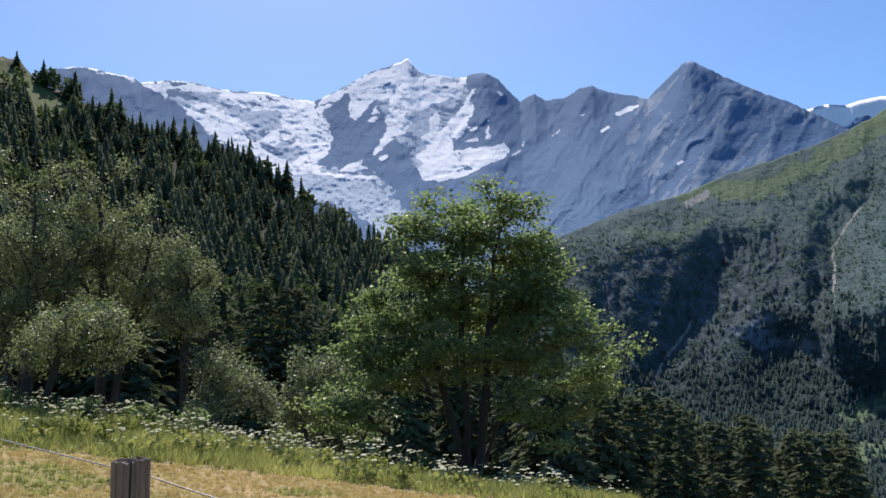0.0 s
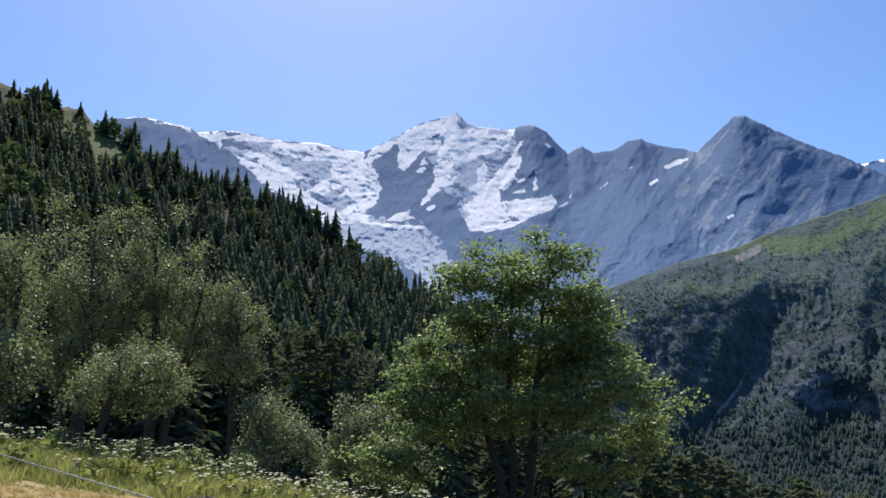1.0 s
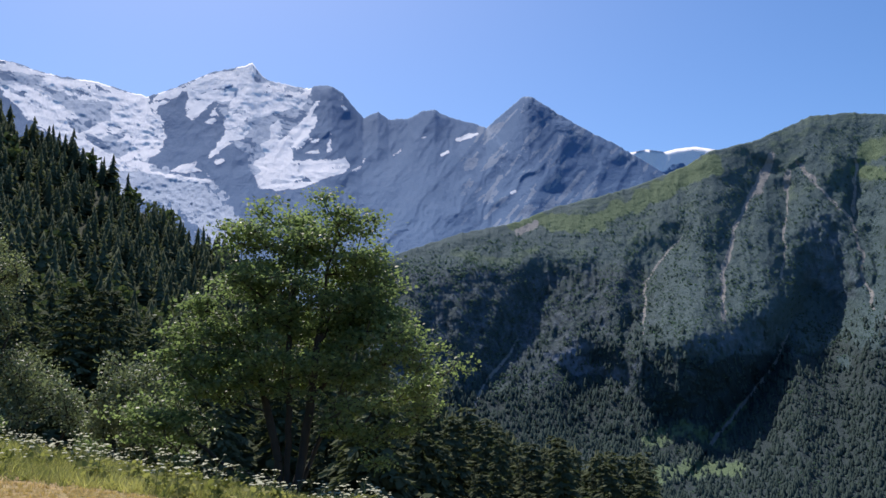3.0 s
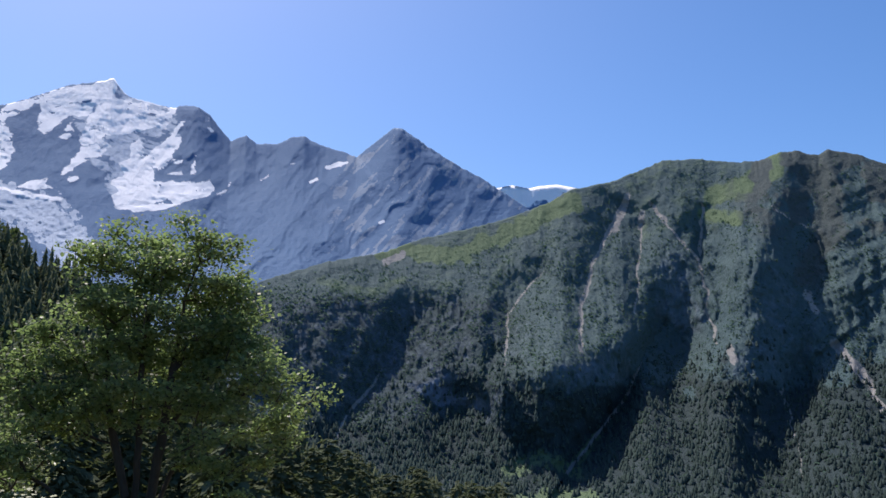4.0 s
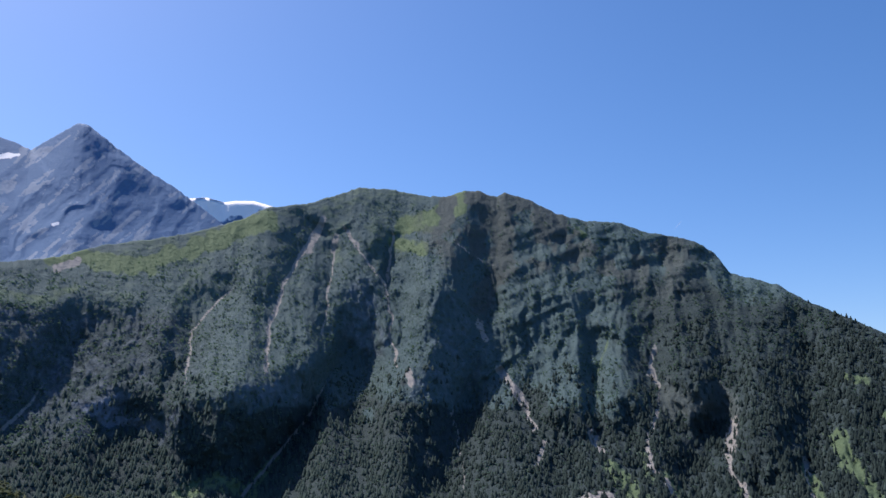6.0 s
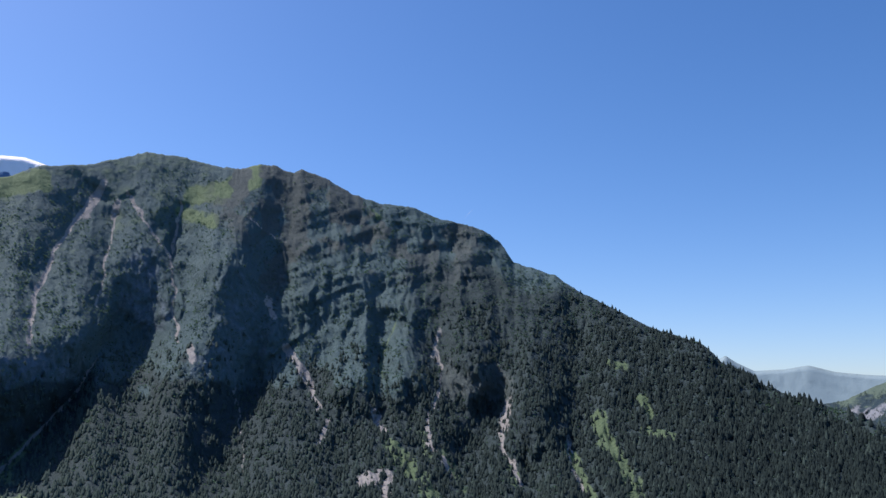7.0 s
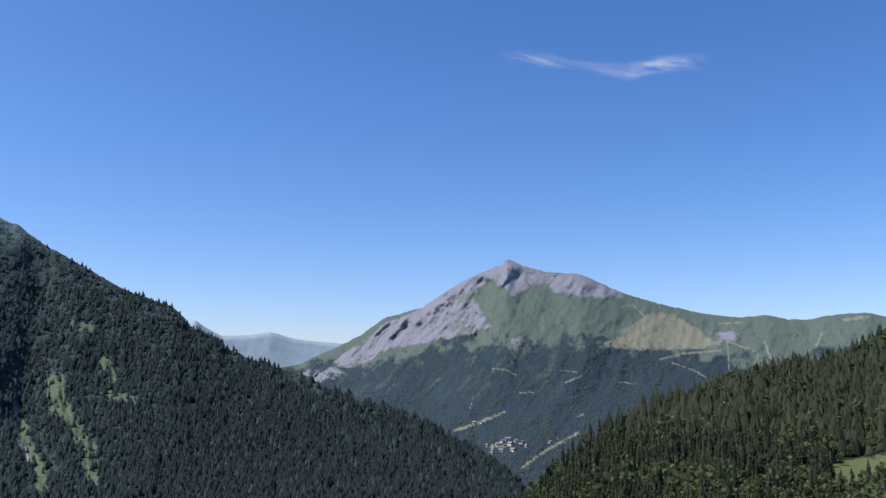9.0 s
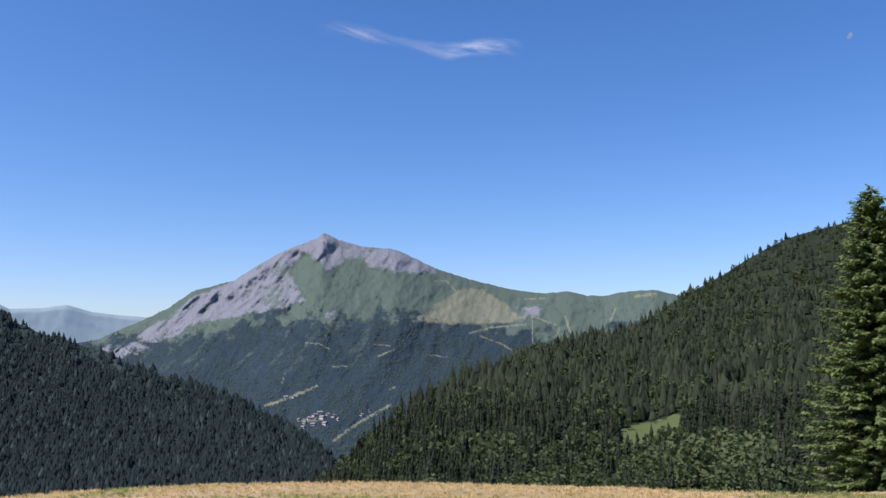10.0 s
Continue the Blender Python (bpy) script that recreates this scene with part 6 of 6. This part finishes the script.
for i, (az, el, dist) in enumerate([(-22.89, -1.04, 17.5), (-19.21, -1.63, 18.5), (-17.02, -2.56, 18), (-27.05, -1.02, 18.5), (-5.52, -4.56, 20.5), (-1.39, -5.64, 21), (-10.92, -4.13, 20)]):
    x, y = dist * math.sin(radians(az)), dist * math.cos(radians(az))
    z = float(ground_height(x, y))
    herb = leafy_herb(max(0.6, min(1.3, spot(az, el, dist).z - z)), 300 + i)
    herb.location = (x, y, z - 0.02)

# ---------------------------------------------------------------- fence
M_POST = plain_material("weathered_wood", (0.075, 0.055, 0.04), (0.34, 0.27, 0.205), 60.0, 0.9, 0.01, (1, 1, 0.1))
M_WIRE = plain_material("galvanised_wire", (0.3, 0.31, 0.32), (0.4, 0.41, 0.42), 200.0, 0.6, 0.0002, None, 0.9)


def fence_post(top, radius, tall, seed):
    """A split round post with an uneven cut top, drying cracks and a staple."""
    r = np.random.default_rng(seed)
    n, rows = 120, 30
    a = np.linspace(0, 2 * math.pi, n, endpoint=False)
    cracks = [(r.uniform(0, 6.28), r.uniform(0.04, 0.14), r.uniform(0.3, 1.0)) for _ in range(18)] + [(-1.15, 0.4, 0.8)]
    torn = 0.008 * (vnoise(a * 5.0, a * 0 + seed, 3) - 0.6) - 0.008 * np.maximum(0, 1 - np.abs(a - 4.9) / 0.35)
    v = []
    for i in range(rows):
        h = i / (rows - 1)
        rad = radius * (1 + 0.05 * np.sin(2 * a + seed) + 0.03 * np.sin(5 * a + 2 * h + seed) + 0.012 * r.normal(size=n) + 0.006 * np.sin(17 * a + 3 * math.sin(5 * h)))
        for c, depth, down in cracks:
            d = np.abs((a - c - 0.15 * math.sin(6 * h) + math.pi) % (2 * math.pi) - math.pi)
            rad = rad * (1 - depth * np.maximum(0, 1 - d / 0.055) * smooth(1 - down, 1.1 - down, h))
        v += [(rad[k] * math.cos(a[k]), rad[k] * math.sin(a[k]), tall * h + torn[k] * smooth(0.93, 1.0, h)) for k in range(n)]
    bm = bmesh.new()
    vs = [bm.verts.new(p) for p in v]
    for i in range(rows - 1):
        for k in range(n):
            bm.faces.new((vs[i * n + k], vs[i * n + (k + 1) % n], vs[(i + 1) * n + (k + 1) % n], vs[(i + 1) * n + k]))
    ring = [bm.verts.new((0.5 * v[(rows - 1) * n + k][0], 0.5 * v[(rows - 1) * n + k][1], tall - 0.004 + 0.004 * math.sin(9 * a[k] + seed) + 0.004 * r.normal())) for k in range(n)]
    c = bm.verts.new((0.01, 0, tall - 0.006))
    for k in range(n):
        j = (k + 1) % n
        bm.faces.new((vs[(rows - 1) * n + k], vs[(rows - 1) * n + j], ring[j], ring[k]))
        bm.faces.new((ring[k], ring[j], c))
    me = bpy.data.meshes.new("post")
    bm.to_mesh(me)
    bm.free()
    ob = tagged(joined("fence_post", me, M_POST), "weathered grey round wooden fence post with cracked top", "fence post", "fence posts")
    ob.location = (top.x, top.y, top.z - tall)
    return ob


POST = spot(-19.5, -4.85, 2.5) + Vector((0.0, 0.02, 0))
line_dir = Vector((-0.92, 0.385, 0.2))
post_tops = [POST, POST + line_dir * 3.2, POST - line_dir * 3.2]
for i, t in enumerate(post_tops):
    post = fence_post(t, 0.052, t.z - float(ground_height(t.x, t.y)) + 0.25, 3 + i)
    sv, sf = [], []
    for dz in (-0.012, 0.012):
        tube(sv, sf, (0.02, 0.045, t.z - post.location.z - 0.05 + dz), (0.02, 0.066, t.z - post.location.z - 0.05 + dz), 0.002, 0.002, 5)
    tube(sv, sf, (0.02, 0.066, t.z - post.location.z - 0.063), (0.02, 0.066, t.z - post.location.z - 0.037), 0.002, 0.002, 5)
    joined("staple", mesh_of("staple", np.array(sv), np.array(sf)), M_WIRE, post)
wire_ends = [post_tops[1], post_tops[0], post_tops[2]]
wv, wf = [], []
for a, c in zip(wire_ends[:-1], wire_ends[1:]):
    a, c = a + Vector((0.02, 0.06, -0.05)), c + Vector((0.02, 0.06, -0.05))
    last = a
    for j in range(1, 25):
        q = j / 24
        p_ = a.lerp(c, q) - Vector((0, 0, 0.03 * 4 * q * (1 - q)))
        tube(wv, wf, last, p_, 0.0022, 0.0022, 6)
        last = p_
tagged(joined("fence_wire", mesh_of("fence_wire", np.array(wv), np.array(wf), True), M_WIRE), "thin galvanised wire stretched between fence posts", "wire")

# ---------------------------------------------------------------- cloud and moon
def build_cloud(name, mid, spread, density, label):
    n, k = 110, 30
    u, w = np.meshgrid(np.linspace(0, 1, n), np.linspace(-1, 1, k), indexing="ij")
    az = np.interp(u, np.linspace(0, 1, len(mid)), [m[0] for m in mid])
    el = np.interp(u, np.linspace(0, 1, len(mid)), [m[1] for m in mid])
    wide = spread * (0.5 + 0.8 * fbm(u * 5, u * 0, 2, 101))
    v = polar(az, el + w * wide, 4700 + 60 * w)
    body = smooth(1, 0.1, np.abs(w)) * smooth(0, 0.15, u) * smooth(1, 0.88, u) * smooth(0.22, 0.75, fbm(u * 8 + 0.6 * w, w * 1.6 + u * 5, 5, 103, 0.62))
    me = mesh_of(name, v.reshape(-1, 3), grid_faces(n, k), True, {"thick": 0.55 * body * np.interp(u, np.linspace(0, 1, len(density)), density)})
    m, nodes, links, bsdf = material("thin_cloud")
    nodes.remove(bsdf)
    tr, di, clear, add, mix = (nodes.new(x) for x in ("ShaderNodeBsdfTranslucent", "ShaderNodeBsdfDiffuse", "ShaderNodeBsdfTransparent", "ShaderNodeMixShader", "ShaderNodeMixShader"))
    tr.inputs["Color"].default_value = di.inputs["Color"].default_value = (0.95, 0.95, 0.95, 1)
    links.new(di.outputs[0], add.inputs[1]), links.new(tr.outputs[0], add.inputs[2])
    links.new(attr(nodes, "thick"), mix.inputs["Fac"])
    links.new(clear.outputs[0], mix.inputs[1]), links.new(add.outputs[0], mix.inputs[2])
    links.new(mix.outputs[0], nodes["Material Output"].inputs["Surface"])
    return tagged(joined(name, me, m), label, "cloud", kind="structure")


build_cloud("cloud", [(94.76, 21.71), (96.94, 21.66), (99.34, 21.38), (101.75, 20.84), (104.57, 20.33), (106.59, 20.60), (108.60, 20.62), (110.40, 20.41)], 0.8, [0.35, 0.6, 0.75, 0.7, 0.35, 0.5, 1.0, 0.95, 0.5, 0.2], "thin white wisp of cloud in a blue sky")
build_cloud("vapour_trail", [(57.87, 13.16), (58.19, 13.50), (58.51, 13.81)], 0.05, [0.4, 0.6, 0.5], "short thin vapour trail high in the sky")


def build_moon():
    (az, el), = [(131.17, 19.13)]
    c, rad, n = spot(az, el, 4850), 18.0, 40
    side = Vector((math.cos(radians(az)), -math.sin(radians(az)), 0))
    up = Vector((0, 0, 1))
    turn = radians(-35)
    s1, u1 = side * math.cos(turn) + up * math.sin(turn), up * math.cos(turn) - side * math.sin(turn)
    front = -(c - Vector((0, 0, EYE))).normalized()
    bm = bmesh.new()
    limb = [bm.verts.new(c + s1 * rad * math.cos(t) + u1 * rad * math.sin(t)) for t in np.linspace(-math.pi / 2, math.pi / 2, n)]
    inner = [bm.verts.new(c - s1 * rad * 0.25 * math.cos(t) + u1 * rad * math.sin(t) + front * 6 * math.cos(t)) for t in np.linspace(-math.pi / 2, math.pi / 2, n)[1:-1]]
    inner = [limb[0]] + inner + [limb[-1]]
    for i in range(n - 1):
        vs = [limb[i], limb[i + 1], inner[i + 1], inner[i]]
        bm.faces.new([x for j, x in enumerate(vs) if x not in vs[:j]])
    me = bpy.data.meshes.new("moon")
    bm.to_mesh(me)
    bm.free()
    # Only the sunlit part is modelled; it glows instead of catching the sun.
    m, nodes, links, bsdf = material("moon")
    n_ = noise_node(nodes, links, 0.06, 4)
    col = mixed(nodes, links, n_, (0.3, 0.45, 0.8), (0.55, 0.68, 0.9))
    bsdf.inputs["Base Color"].default_value = (0.02, 0.02, 0.02, 1)
    links.new(col, bsdf.inputs["Emission Color"])
    bsdf.inputs["Emission Strength"].default_value = 0.5
    return tagged(joined("moon", me, m), "pale daytime moon, a little over half lit", "moon", kind="structure")


moon = build_moon()

# ---------------------------------------------------------------- village in the valley
M_CHALET_WALL = plain_material("whitewashed_wall", (0.6, 0.58, 0.54), (0.75, 0.73, 0.7), 0.4, 0.9, 0.02)
M_CHALET_WOOD = plain_material("larch_boards", (0.12, 0.07, 0.04), (0.24, 0.15, 0.09), 0.8, 0.85, 0.02, (1, 1, 6))
M_ROOF = plain_material("slate_roof", (0.16, 0.15, 0.15), (0.32, 0.3, 0.29), 0.6, 0.7, 0.03)
M_PANE = plain_material("window_glass", (0.03, 0.04, 0.05), (0.05, 0.06, 0.07), 1.0, 0.1, 0.001)


def box_mesh(name, lo, hi):
    bm = bmesh.new()
    bmesh.ops.create_cube(bm, size=1.0)
    for v in bm.verts:
        v.co = Vector([lo[i] + (v.co[i] + 0.5) * (hi[i] - lo[i]) for i in range(3)])
    me = bpy.data.meshes.new(name)
    bm.to_mesh(me)
    bm.free()
    return me


def chalet(long, wide, tall):
    """A chalet: plastered ground floor, boarded upper floor with gables, wide overhanging roof, windows and a chimney."""
    house = tagged(new("chalet"), "white-walled chalet with grey pitched roof in the valley village", "house", "village houses")
    joined("wall", box_mesh("wall", (-long / 2, -wide / 2, -2), (long / 2, wide / 2, tall * 0.5)), M_CHALET_WALL, house)
    bm = bmesh.new()
    top, rise = tall, tall + wide * 0.3
    pts = [(x, y, z) for x in (-long / 2 - 0.05, long / 2 + 0.05) for y, z in ((-wide / 2 - 0.05, tall * 0.5), (wide / 2 + 0.05, tall * 0.5), (wide / 2 + 0.05, top), (0, rise), (-wide / 2 - 0.05, top))]
    v = [bm.verts.new(p) for p in pts]
    bm.faces.new(v[:5]), bm.faces.new(v[5:][::-1])
    for i in range(5):
        bm.faces.new((v[i], v[5 + i], v[5 + (i + 1) % 5], v[(i + 1) % 5]))
    me = bpy.data.meshes.new("upper_floor")
    bm.normal_update()
    bm.to_mesh(me)
    bm.free()
    joined("upper_floor", me, M_CHALET_WOOD, house)
    bm = bmesh.new()
    ex, ey, dz = long / 2 + 1.0, wide / 2 + 1.2, 0.35
    eave = top - 1.2 * (rise - top) / (wide / 2)
    prof = [(-ey, eave + 0.1), (0, rise + 0.1), (ey, eave + 0.1), (ey, eave + 0.1 + dz), (0, rise + 0.1 + dz), (-ey, eave + 0.1 + dz)]
    a = [bm.verts.new((-ex, y, z)) for y, z in prof]
    b = [bm.verts.new((ex, y, z)) for y, z in prof]
    for i in range(6):
        bm.faces.new((a[i], a[(i + 1) % 6], b[(i + 1) % 6], b[i]))
    bm.faces.new((a[0], a[5], a[4], a[1])), bm.faces.new((a[1], a[4], a[3], a[2]))
    bm.faces.new((b[0], b[1], b[4], b[5])), bm.faces.new((b[1], b[2], b[3], b[4]))
    me = bpy.data.meshes.new("roof")
    bm.to_mesh(me)
    bm.free()
    roof = joined("roof", me, M_ROOF, house)
    joined("chimney", box_mesh("chimney", (long * 0.2, 0.6, rise - 1.0), (long * 0.2 + 0.8, 1.4, rise + 1.4)), M_CHALET_WALL, roof)
    for x in (-long * 0.3, 0, long * 0.3):
        for side in (-1, 1):
            y = side * wide / 2
            joined("window", box_mesh("window", (x - 0.6, y - 0.06, 1.0), (x + 0.6, y + 0.06, 2.3)), M_PANE, house)
    return house


models = [chalet(14, 11, 6), chalet(11, 9, 5.5), chalet(18, 12, 7)]
low_grid = J.places()
spots = [(94.60, -4.55), (94.97, -4.70), (95.27, -4.45), (95.56, -4.27), (95.79, -4.53), (96.09, -4.39), (95.46, -4.79), (96.46, -4.17), (96.84, -4.29), (97.21, -4.52), (94.83, -4.96), (95.90, -4.09), (98.72, -4.28), (99.29, -3.95), (96.28, -4.80), (93.65, -3.06), (94.20, -2.96)]
for i, (az, el) in enumerate(spots):
    d = (J.A - az) ** 2 + (J.E - el) ** 2
    x, y, z = low_grid[np.unravel_index(np.argmin(d), d.shape)]
    m = pose(x, y, z, 0, 0, 40 * i + 15)
    if i < 3:
        models[i].matrix_basis = m
    else:
        copy_thing(models[i % 3], m)
